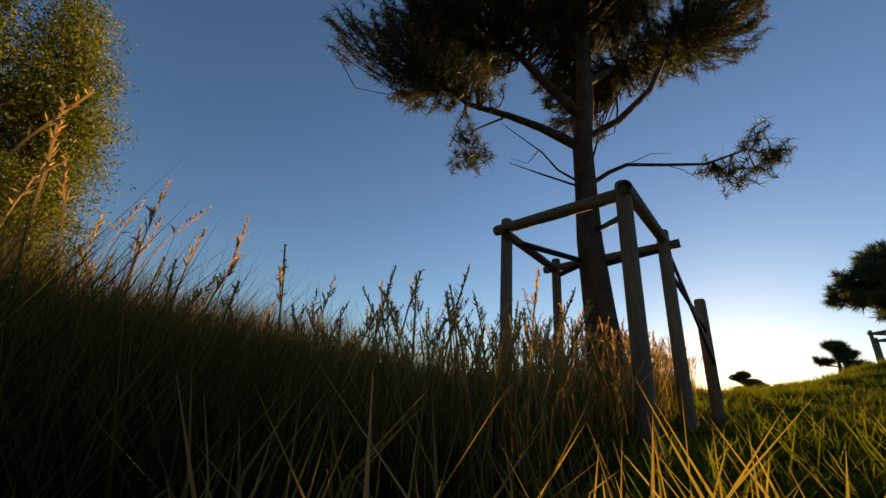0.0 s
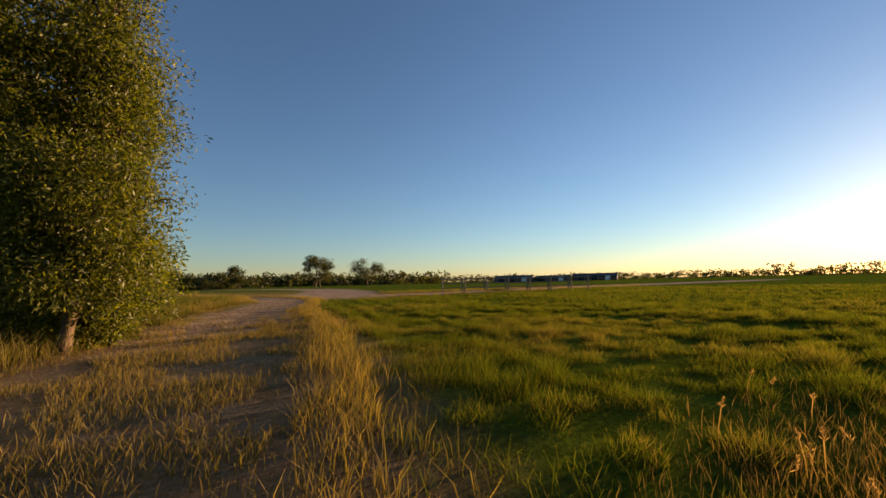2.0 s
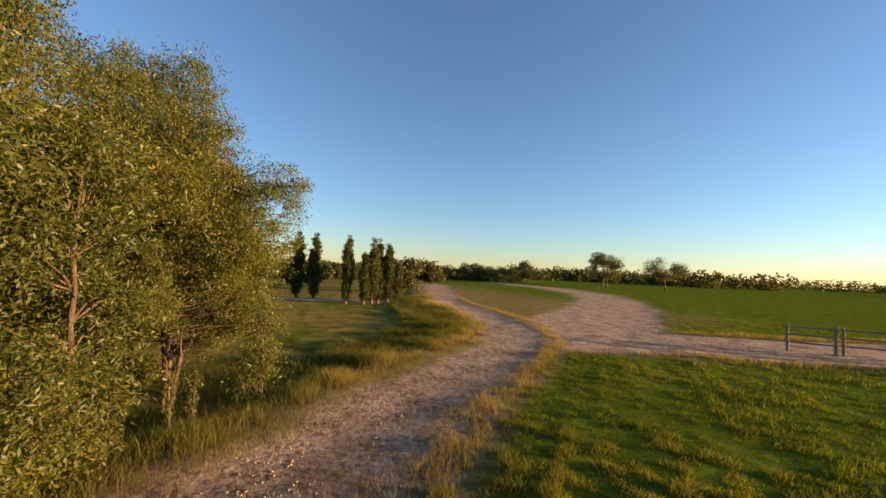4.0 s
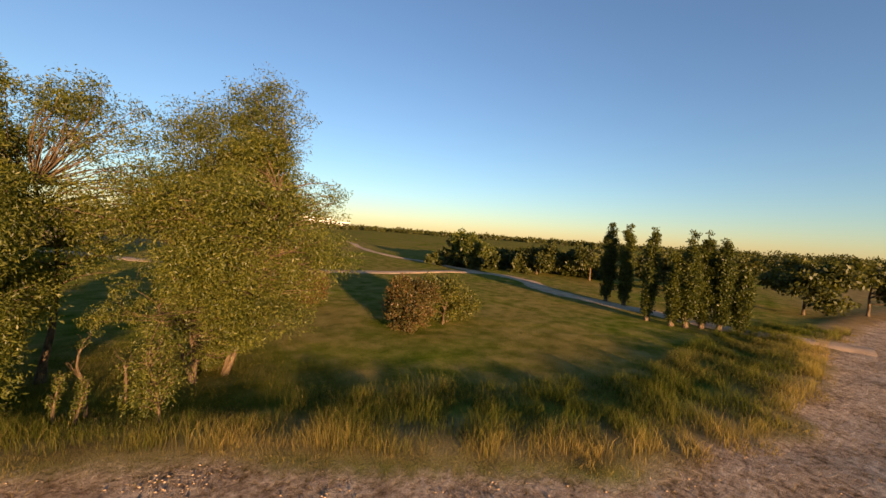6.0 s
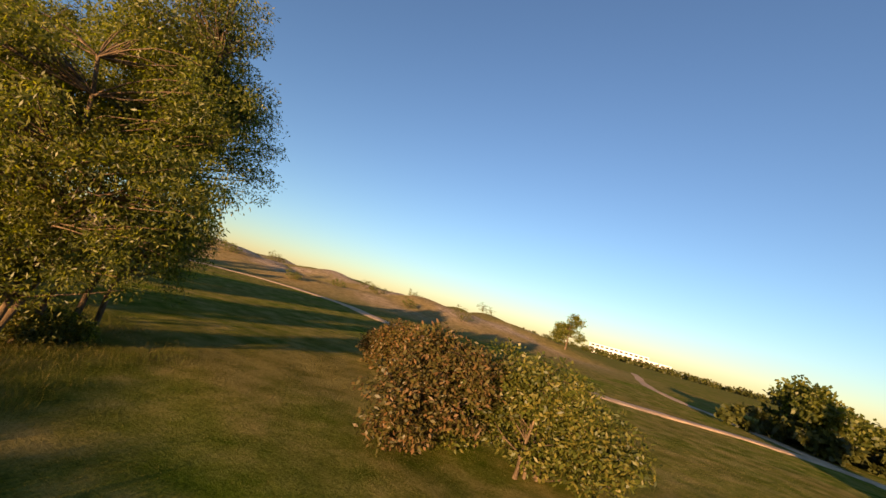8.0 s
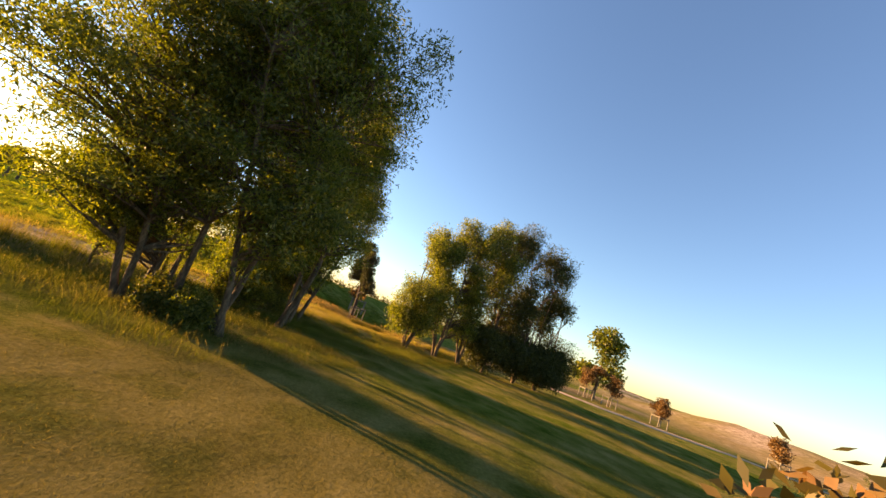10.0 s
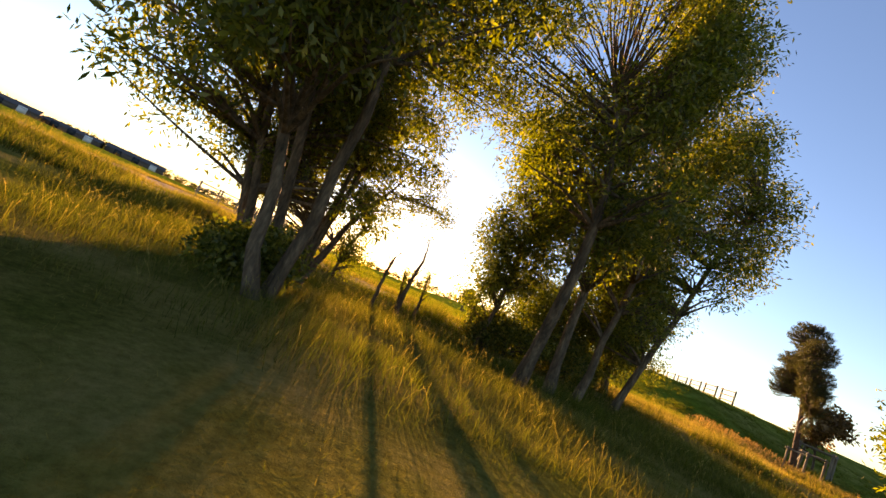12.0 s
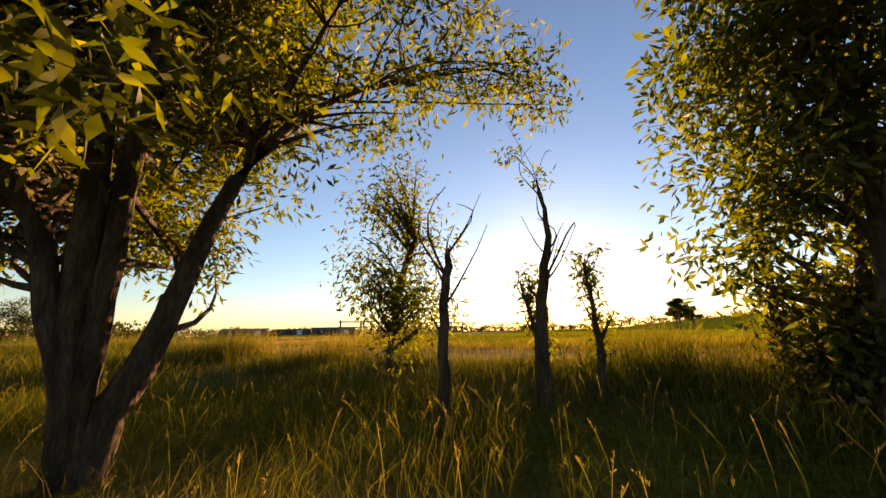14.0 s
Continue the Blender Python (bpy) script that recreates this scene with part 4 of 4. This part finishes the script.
def post_mesh(high, radius, g, sides=14):
    """A round stake with a chamfered, slightly uneven head, base at the origin."""
    prof = [(0, radius * 1.05), (high * 0.3, radius * 1.02), (high * 0.7, radius), (high - 0.012, radius * 0.98), (high, radius * 0.84), (high + 0.002, 0.001)]
    ang = np.arange(sides) * 2 * math.pi / sides
    wob = 1 + 0.03 * np.sin(2 * ang + g.uniform(0, 6)) + 0.02 * np.sin(3 * ang + g.uniform(0, 6))
    v = np.concatenate([np.column_stack([np.cos(ang) * r * wob, np.sin(ang) * r * wob, np.full(sides, z)]) for z, r in prof])
    i, j = np.meshgrid(np.arange(len(prof) - 1), np.arange(sides), indexing="ij")
    f = np.stack([i * sides + j, i * sides + (j + 1) % sides, (i + 1) * sides + (j + 1) % sides, (i + 1) * sides + j], -1).reshape(-1, 4)
    return smooth(np_mesh("post", v, f))


def rail_mesh(length, radius, g):
    """A round rail along +z with closed ends."""
    me = post_mesh(length, radius, g, 12)
    return me


def stake_frame(foot, posts, rails, ties, seed, label):
    """Round stakes in the ground joined by round rails, with tree ties of black strap."""
    g = np.random.default_rng(seed)
    ob = thing("tree_stakes", label, "tree stakes", "tree stakes", at=foot)
    for x, y, top, r in posts:
        down = -0.35
        p = part("post", post_mesh(top - down, r, g), post_wood, ob)
        p.matrix_basis = pose(x, y, down)
    for a, b, r in rails:
        a, b = Vector(a), Vector(b)
        p = part("rail", rail_mesh((b - a).length, r, g), post_wood, ob)
        p.matrix_basis = Matrix.Translation(a) @ (b - a).to_track_quat("Z", "Y").to_matrix().to_4x4()
    for a, b in ties:
        a, b = np.array(a), np.array(b)
        t = unit(b - a)
        s = unit(np.cross(t, [0.2, 0.3, 1.0])) * 0.004
        u = np.cross(t, s / 0.004) * 0.016
        v = [a - s - u, a + s - u, a + s + u, a - s + u, b - s - u, b + s - u, b + s + u, b - s + u]
        f = [(0, 1, 5, 4), (1, 2, 6, 5), (2, 3, 7, 6), (3, 0, 4, 7), (0, 3, 2, 1), (4, 5, 6, 7)]
        part("strap", np_mesh("strap", v, f), strap_black, ob, "black rubber tree tie")
    return ob


PX, PY = 0.940, 3.298
pine_foot = on_ground(PX, PY)
PZ = pine_foot[2]


def rel(x, y, z, r=None):
    return (x - PX, y - PY, z - PZ) + (() if r is None else (r,))


near_trunk = [rel(0.968, 3.281, PZ - 0.1, 0.1217), rel(0.934, 3.309, 0.342, 0.0852), rel(0.914, 3.342, 0.782, 0.0746), rel(0.920, 3.375, 1.181, 0.0673), rel(0.922, 3.400, 1.496, 0.0649), rel(0.973, 3.459, 1.922, 0.0608), rel(1.008, 3.553, 2.680, 0.0487), rel(1.040, 3.644, 3.769, 0.0243), rel(1.035, 3.710, 4.600, 0.0081)]
near_limbs = [
    [rel(0.915, 3.398, 1.488, 0.0365), rel(0.650, 3.328, 1.611, 0.0276), rel(0.436, 3.260, 1.669, 0.0227), rel(0.174, 3.184, 1.718, 0.0162), rel(-0.085, 3.120, 1.900, 0.0081)],
    [rel(0.959, 3.433, 1.730, 0.0406), rel(0.730, 3.367, 1.971, 0.0325), rel(0.532, 3.315, 2.212, 0.0260), rel(0.220, 3.252, 2.492, 0.0130)],
    [rel(0.944, 3.408, 1.563, 0.0292), rel(1.186, 3.452, 1.737, 0.0243), rel(1.431, 3.505, 2.026, 0.0211), rel(1.770, 3.653, 2.761, 0.0097)],
    [rel(0.944, 3.378, 1.190, 0.0162), rel(1.065, 3.372, 1.275, 0.0146), rel(1.178, 3.371, 1.327, 0.0130), rel(1.412, 3.400, 1.334, 0.0114), rel(1.661, 3.432, 1.350, 0.0097), rel(1.929, 3.475, 1.474, 0.0057), rel(2.124, 3.496, 1.438, 0.0032)],
    [rel(1.004, 3.523, 2.439, 0.0325), rel(0.749, 3.351, 2.923, 0.0243), rel(0.434, 3.372, 3.661, 0.0097)],
    [rel(1.016, 3.554, 2.689, 0.0325), rel(1.419, 3.746, 3.286, 0.0243), rel(2.050, 3.777, 3.882, 0.0097)],
    [rel(0.988, 3.485, 2.106, 0.0325), rel(1.359, 3.773, 2.540, 0.0243), rel(1.891, 3.968, 2.974, 0.0097)],
]
near_lobes = [rel(-0.179, 3.067, 1.978) + (0.365, 0.278), rel(0.087, 3.085, 1.795) + (0.261, 0.174), rel(0.266, 3.248, 2.369) + (0.365, 0.278), rel(0.647, 3.119, 2.539) + (0.365, 0.278), rel(1.373, 3.937, 3.375) + (0.522, 0.392), rel(1.796, 4.054, 3.017) + (0.435, 0.313), rel(2.061, 3.787, 2.806) + (0.400, 0.296),
              rel(0.426, 3.371, 3.661) + (0.522, 0.435), rel(1.294, 3.810, 4.279) + (0.609, 0.522), rel(2.054, 3.771, 3.799) + (0.435, 0.348), rel(0.967, 3.921, 2.619) + (0.365, 0.296), rel(-0.202, 3.206, 2.563) + (0.400, 0.348), rel(1.161, 3.315, 3.014) + (0.435, 0.348),
              rel(0.003, 3.296, 2.199) + (0.313, 0.226), rel(1.601, 3.804, 2.547) + (0.296, 0.226), rel(1.231, 3.842, 2.415) + (0.261, 0.209), rel(2.228, 3.841, 3.226) + (0.392, 0.304), rel(0.766, 3.752, 3.187) + (0.479, 0.348), rel(0.004, 3.366, 3.071) + (0.435, 0.348),
              rel(-0.545, 2.942, 2.155) + (0.261, 0.226), rel(-0.340, 3.161, 2.450) + (0.296, 0.252), rel(-0.038, 3.270, 2.296) + (0.278, 0.235), rel(0.286, 3.200, 1.978) + (0.191, 0.165), rel(-0.158, 3.082, 1.781) + (0.191, 0.165), rel(0.970, 4.187, 2.406) + (0.261, 0.226), rel(0.947, 4.204, 2.770) + (0.296, 0.252), rel(1.152, 4.223, 2.213) + (0.174, 0.148)]
near_dead = [
    [rel(0.913, 3.372, 1.164, 0.0097), rel(0.651, 3.298, 1.229, 0.0065), rel(0.437, 3.279, 1.314, 0.0024)],
    [rel(0.912, 3.374, 1.189, 0.0097), rel(0.757, 3.394, 1.318, 0.0073), rel(0.659, 3.413, 1.474, 0.0057), rel(0.390, 3.399, 1.715, 0.0024)],
    [rel(0.643, 3.403, 1.490, 0.0041), rel(0.558, 3.343, 1.344, 0.0024), rel(0.449, 3.302, 1.357, 0.0016)],
    [rel(0.948, 3.387, 1.289, 0.0089), rel(1.002, 3.361, 1.480, 0.0057), rel(1.040, 3.335, 1.687, 0.0024)],
    [rel(1.412, 3.400, 1.334, 0.0032), rel(1.505, 3.389, 1.286, 0.0024), rel(1.584, 3.373, 1.205, 0.0016)],
    [rel(1.178, 3.371, 1.327, 0.0032), rel(1.330, 3.377, 1.406, 0.0024), rel(1.454, 3.373, 1.401, 0.0016)],
    [rel(0.436, 3.260, 1.669, 0.0097), rel(0.208, 3.170, 1.495, 0.0065), rel(0.163, 3.145, 1.244, 0.0032)],
]
pine("pine_tree", "staked pine with a dark trunk and open needle crown", pine_foot, near_trunk, near_limbs, near_lobes, 4800, 46, 0.07, 301, near_dead,
     [rel(1.732, 3.456, 1.311), rel(1.826, 3.445, 1.263), rel(1.970, 3.464, 1.516), rel(2.107, 3.495, 1.454), rel(2.015, 3.476, 1.352), rel(0.162, 3.146, 1.261), rel(0.256, 3.163, 1.330), rel(0.129, 3.159, 1.476)])
N, L_, R_, B_, S_ = rel(0.921, 2.643, 0.780), rel(0.434, 2.970, 0.764), rel(1.267, 3.217, 0.802), rel(0.728, 3.455, 0.715), rel(1.494, 3.436, 0.476)
stake_frame(pine_foot, [(*N, 0.0328), (*L_, 0.0295), (*R_, 0.0312), (*B_, 0.0279), (*S_, 0.0295)],
            [(rel(0.957, 2.635, 0.735), rel(0.374, 2.996, 0.710), 0.0279), (rel(0.914, 2.591, 0.732), rel(1.302, 3.274, 0.751), 0.0262), (rel(1.339, 3.191, 0.720), rel(0.659, 3.499, 0.657), 0.0246), (rel(0.430, 2.904, 0.662), rel(0.756, 3.510, 0.643), 0.0230)],
            [(rel(0.439, 2.961, 0.648), rel(0.873, 3.317, 0.655)), (rel(1.272, 3.209, 0.694), rel(0.978, 3.329, 0.642)), (rel(0.733, 3.447, 0.607), rel(0.875, 3.355, 0.657)), (rel(0.927, 2.641, 0.631), rel(0.966, 3.307, 0.856)),
             (rel(1.278, 3.198, 0.545), rel(1.502, 3.422, 0.294)), (rel(1.255, 3.193, 0.759), rel(1.496, 3.389, 0.127))],
            302, "weathered round stakes and rails round a pine")


def row_pine(x, y, tall, seed, staked=True):
    g = np.random.default_rng(seed)
    foot = on_ground(x, y)
    trunk = [(0, 0, -0.2, 0.15), (0.05, 0, tall * 0.3, 0.11), (0.1, 0.06, tall * 0.6, 0.08), (0.12, 0.05, tall * 0.93, 0.02)]
    limbs, lobes = [], []
    for k in range(7):
        a, h = g.uniform(0, 6.28), tall * (0.42 + 0.07 * k)
        r = tall * (0.34 - 0.028 * k)
        tip = (math.cos(a) * r, math.sin(a) * r, h + tall * 0.07)
        limbs.append([(0.06, 0, h - 0.1, 0.05), (tip[0] * 0.5, tip[1] * 0.5, h, 0.03), (*tip, 0.012)])
        lobes.append((*tip, tall * 0.13, tall * 0.07))
        lobes.append((tip[0] * 0.55, tip[1] * 0.55, h + tall * 0.06, tall * 0.11, tall * 0.06))
    lobes.append((0.1, 0.05, tall * 0.92, tall * 0.16, tall * 0.08))
    pine("pine_tree", "flat-crowned pine of the row along the bank", foot, trunk, limbs, lobes, 420, 26, 0.34, seed, thick=0.014)
    if staked:
        stake_frame(foot, [(0.55, 0.5, 1.1, 0.05), (-0.55, 0.5, 1.1, 0.05), (0.5, -0.55, 1.1, 0.05), (-0.5, -0.55, 1.1, 0.05)],
                    [((-0.62, 0.5, 1.0), (0.62, 0.5, 1.0), 0.04), ((-0.6, -0.55, 1.0), (0.6, -0.55, 1.0), 0.04), ((0.53, -0.6, 1.0), (0.53, 0.6, 1.0), 0.04), ((-0.53, -0.6, 1.0), (-0.53, 0.6, 1.0), 0.04)],
                    [], seed + 1, "square of grey stakes and rails round a young tree")


for qx, qy, qt, qs in [(13.6, 16.8, 4.4, 311), (12.1, 15.0, 3.6, 313), (18.8, 27.6, 3.0, 315), (20.9, 42.0, 3.4, 317), (25.5, 45, 2.6, 319), (24.0, 46, 3.0, 321)]:
    row_pine(qx, qy, qt, qs, qs < 316)


# ---------------------------------------------------------------- young staked trees along the tracks
def young_tree(x, y, tall, seed):
    g = np.random.default_rng(seed)
    foot = on_ground(x, y)
    lobes = [(g.normal(0, 0.25), g.normal(0, 0.25), tall * h, tall * 0.2, tall * 0.13) for h in (0.5, 0.6, 0.7, 0.8, 0.9)]
    ob = leafy_tree("young_tree", "young staked tree with thin yellowing leaves", "tree", seed, [((0, 0, -0.1), (0.05, 0.05, tall * 0.9), 0.05, 0.012, 0.02)], lobes, 90, 34, 0.3, 0.16, 0.045, dead_leaf if seed % 2 else willow_leaf, bark, 0.6, "young staked trees")
    ob.matrix_basis = pose(*foot)
    stake_frame(foot, [(0.5, 0.45, 0.95, 0.045), (-0.5, 0.45, 0.95, 0.045), (0.45, -0.5, 0.95, 0.045), (-0.45, -0.5, 0.95, 0.045)],
                [((-0.56, 0.45, 0.86), (0.56, 0.45, 0.86), 0.035), ((-0.52, -0.5, 0.86), (0.52, -0.5, 0.86), 0.035), ((0.48, -0.56, 0.86), (0.48, 0.5, 0.86), 0.035), ((-0.48, -0.56, 0.86), (-0.48, 0.5, 0.86), 0.035)],
                [], seed + 3, "square of grey stakes and rails round a young tree")


for yx, yy, yt, ys in [(6.9, 3.6, 2.6, 331), (14.2, -19.6, 3.2, 333), (13.0, -21.4, 3.0, 335), (10.2, -24.6, 2.4, 337), (5.6, -31.6, 2.6, 339), (19.5, -18, 2.6, 340)]:
    young_tree(yx, yy, yt, ys)


# ---------------------------------------------------------------- saplings and dead snags between the willows
def sapling(x, y, tall, seed, bare):
    g = np.random.default_rng(seed)
    foot = on_ground(x, y)
    ob = thing("dead_snag" if bare else "willow_sapling", "broken bare snag with a few dry twigs" if bare else "thin willow sapling with sparse small leaves", "tree", at=foot)
    top = np.array((g.normal(0, 0.12), g.normal(0, 0.12), tall))
    trunk = curve_line((0, 0, -0.15), top, 0.075 if bare else 0.05, 0.022 if bare else 0.01, 0.03, g, 9)
    lines = [trunk]
    tips = []
    for k in range(7 if bare else 34):
        i = g.integers(3, 9)
        c = trunk[i]
        a = g.uniform(0, 6.28)
        ln = tall * g.uniform(0.06, 0.3) * (0.7 if bare else 0.8)
        tip = c[:3] + [math.cos(a) * ln * 0.6, math.sin(a) * ln * 0.6, ln]
        lines.append(curve_line(c[:3], tip, min(0.018, c[3] * 0.6), 0.003, 0.12, g, 5))
        tips.append(tip)
    v, f = tubes(lines)
    part("trunk", smooth(np_mesh("trunk", v, f)), bark, ob)
    if not bare:
        c = np.concatenate([np.array(tips), np.array(tips) * [0.8, 0.8, 0.85]])
        v, f = leaves(c, 9, tall * 0.07, 0.05, 0.009, g)
        part("crown", np_mesh("crown", v, f), willow_leaf, ob)


def snag(x, y, line, twigs, tuft, label):
    """A bare broken stem with its side twigs and, at times, a last tuft of leaves."""
    g = np.random.default_rng(int(abs(x) * 100))
    ob = thing("dead_snag", label, "tree", at=on_ground(x, y))
    ob.matrix_basis = ob.matrix_basis @ Matrix.Scale(0.62, 4)
    line = np.array(line, float)
    s = np.linspace(0, 1, 14)
    stem = np.column_stack([np.interp(s, np.linspace(0, 1, len(line)), line[:, k]) for k in range(4)])
    stem[1:, :3] += g.normal(0, 0.012, (13, 3))
    lines = [stem]
    for k in range(twigs):
        c = stem[g.integers(4, 14)]
        a, ln = g.uniform(0, 6.28), g.uniform(0.3, 0.9)
        tip = c[:3] + [math.cos(a) * ln * 0.5, math.sin(a) * ln * 0.5, ln * 0.8]
        lines.append(curve_line(c[:3], tip, min(0.016, c[3] * 0.5), 0.003, 0.14, g, 6))
    v, f = tubes(lines[:1], 9)
    part("trunk", smooth(np_mesh("trunk", v, f)), bark, ob)
    for twig in lines[1:]:
        v, f = tubes([twig])
        part("twig", smooth(np_mesh("twig", v, f)), bark, ob)
    if tuft:
        tips = np.array([l[-1][:3] for l in lines[1:1 + tuft]] + [stem[-1][:3]])
        v, f = leaves(tips, 60, 0.22, 0.09, 0.016, g)
        part("crown", np_mesh("crown", v, f), willow_leaf, ob)


snag(-12.0, 7.0, [(0, 0, -0.2, 0.085), (0.02, 0.02, 0.5, 0.075), (0.05, 0.04, 0.95, 0.065), (0.15, 0.09, 1.35, 0.055), (0.28, 0.15, 1.8, 0.04), (0.27, 0.17, 2.15, 0.028), (0.16, 0.12, 2.5, 0.01)], 13, 2, "curved dead stem with side twigs and a leafy tip")
snag(-12.68, 6.7, [(0, 0, -0.2, 0.06), (-0.03, 0, 0.5, 0.05), (0.0, 0.02, 1.0, 0.045), (0.03, 0.03, 1.4, 0.04), (0.02, 0.0, 1.55, 0.02)], 9, 0, "upright broken bare stem with thin dry twigs")
willow(-12.9, 8.3, 2.0, 0.62, 34, 1, (0.0, 0.0), 0.1, girth=0.03, clusters=130, each=40, size=0.07, label="slender young willow standing apart with a thin crown")
for sx, sy, st, ss, sb in [(-11.75, 7.4, 0.75, 354, False), (-11.5, 7.1, 0.8, 355, False), (-10.5, 6.6, 1.0, 356, False)]:
    sapling(sx, sy, st, ss, sb)


# ---------------------------------------------------------------- fence beside the side track
def fence_panel(x, y, turn, seed):
    g = np.random.default_rng(seed)
    ob = thing("fence_panel", "weathered wooden rail fence panel beside the track", "fence", "rail fence", at=on_ground(x, y), turn=turn)
    for px_ in (-0.75, 0.75):
        p = part("post", post_mesh(1.35, 0.055, g), post_wood, ob)
        p.matrix_basis = pose(px_, 0, -0.25)
    for h in (0.35, 0.68, 1.0):
        p = part("rail", rail_mesh(1.7, 0.035, g), post_wood, ob)
        p.matrix_basis = pose(-0.85, 0.05, h, 0, 90, 0)


for k in range(7):
    fence_panel(-13.9 + 1.36 * k, 29.2 + 1.08 * k, 38, 360 + k)
for k in range(12):
    fence_panel(17.0 + 1.55 * k, 9.6 + 1.5 * k, 44, 380 + k)


# ---------------------------------------------------------------- far buildings
def plain_material(name, col, rough=0.8):
    return rough_material(name, [(0.2, tuple(c * 0.85 for c in col)), (0.8, tuple(min(1, c * 1.1) for c in col))], 0.8, 0.05, rough)


barn_wall, barn_roof, white_wall, dark_glass, sand_hill = plain_material("barn_wall", (0.12, 0.09, 0.07)), plain_material("barn_roof", (0.07, 0.055, 0.05)), plain_material("white_wall", (0.78, 0.76, 0.72)), plain_material("dark_glass", (0.03, 0.035, 0.04), 0.2), None


def box_mesh(name, x0, x1, y0, y1, z0, z1):
    v = [(x, y, z) for z in (z0, z1) for x, y in ((x0, y0), (x1, y0), (x1, y1), (x0, y1))]
    return np_mesh(name, v, [(0, 3, 2, 1), (4, 5, 6, 7), (0, 1, 5, 4), (1, 2, 6, 5), (2, 3, 7, 6), (3, 0, 4, 7)])


def barn(x, y, turn, long, deep, eaves, ridge):
    ob = thing("barn", "long low farm barn with a dark pitched roof", "barn", "farm barns", at=on_ground(x, y), turn=turn)
    part("wall", box_mesh("wall", -long / 2, long / 2, -deep / 2, deep / 2, -0.3, eaves), barn_wall, ob)
    v = [(-long / 2 - 0.4, -deep / 2 - 0.5, eaves), (long / 2 + 0.4, -deep / 2 - 0.5, eaves), (long / 2 + 0.4, deep / 2 + 0.5, eaves), (-long / 2 - 0.4, deep / 2 + 0.5, eaves), (-long / 2 - 0.4, 0, ridge), (long / 2 + 0.4, 0, ridge)]
    me = bpy.data.meshes.new("roof")
    me.from_pydata(v, [], [(0, 1, 5, 4), (2, 3, 4, 5), (0, 4, 3), (1, 2, 5), (0, 3, 2, 1)])
    part("roof", me, barn_roof, ob)
    for k in range(3):
        d = part("door", box_mesh("door", -1.6, 1.6, -deep / 2 - 0.1, -deep / 2 + 0.05, 0, 3.0), white_wall if k == 2 else dark_glass, ob)
        d.matrix_basis = pose((k - 1) * long * 0.3, 0, 0)


barn(-84, 266, 5, 26, 14, 2.4, 4.6)
barn(-59, 274, -4, 22, 12, 2.2, 4.0)
barn(-33, 280, 2, 27, 14, 2.6, 4.8)


def office_block(x, y, turn, long, storeys):
    ob = thing("office_building", "long white building with rows of windows", "building", at=on_ground(x, y), turn=turn)
    part("wall", box_mesh("wall", -long / 2, long / 2, -8, 8, -0.5, storeys * 3.6), white_wall, ob)
    part("roof", box_mesh("roof", -long / 2 - 0.4, long / 2 + 0.4, -8.4, 8.4, storeys * 3.6 + 0.01, storeys * 3.6 + 0.6), white_wall, ob)
    pane = box_mesh("window", -1.6, 1.6, 0, 0.2, 0, 1.7)
    pane.materials.append(dark_glass)
    for f in range(storeys):
        for k in range(int(long / 5)):
            w = new("window", pane)
            w.parent = ob
            w.matrix_basis = pose(-long / 2 + 2.8 + k * 5, 8.0, 1.1 + f * 3.6)


office_block(-275, -415, -31, 62, 3)
office_block(-300, -385, -36, 30, 2)


# ---------------------------------------------------------------- far woods and hedges
def far_woods():
    """Lines of trees on the horizon, as one body of leaf clumps."""
    g = np.random.default_rng(77)
    cs, sp = [], []
    def belt(a0, a1, dist, tall, n, jitter=0.08):
        for k in range(n):
            a = radians(a0 + (a1 - a0) * (k + g.uniform(-0.4, 0.4)) / n)
            d = dist * (1 + g.normal(0, jitter))
            h = tall * g.uniform(0.55, 1.15)
            x, y = -math.sin(a) * d, math.cos(a) * d
            m = 16
            c = np.column_stack([x + g.normal(0, h * 0.45, m), y + g.normal(0, h * 0.45, m), height(x, y) + g.uniform(0.05, 0.95, m) * h])
            cs.append(c)
            sp.append(np.full(m, h * 0.24))
    belt(-30, 95, 560, 9, 300)
    belt(28, 60, 300, 9, 70)
    belt(56, 80, 150, 5.0, 80)
    belt(76, 90, 105, 4.0, 40)
    belt(95, 150, 420, 5, 150)
    belt(88, 107, 60, 2.3, 60, 0.06)
    belt(150, 235, 620, 6, 160)
    belt(235, 330, 480, 11, 170)
    c, s_ = np.concatenate(cs), np.concatenate(sp)
    near = np.hypot(c[:, 0], c[:, 1]) < 200
    v, f = leaves(c[~near], 8, s_[~near], 1.7, 0.7, g, 0.2)
    v2, f2 = leaves(c[near], 46, s_[near], 0.42, 0.18, g, 0.2)
    v, f = np.concatenate([v, v2]), np.concatenate([f, f2 + len(v)])
    me = np_mesh("far_woods", v, f)
    me.materials.append(wood_leaf)
    tagged(new("far_woods", me), "distant hedges and woods along the horizon", "woods", kind="stuff")


far_woods()
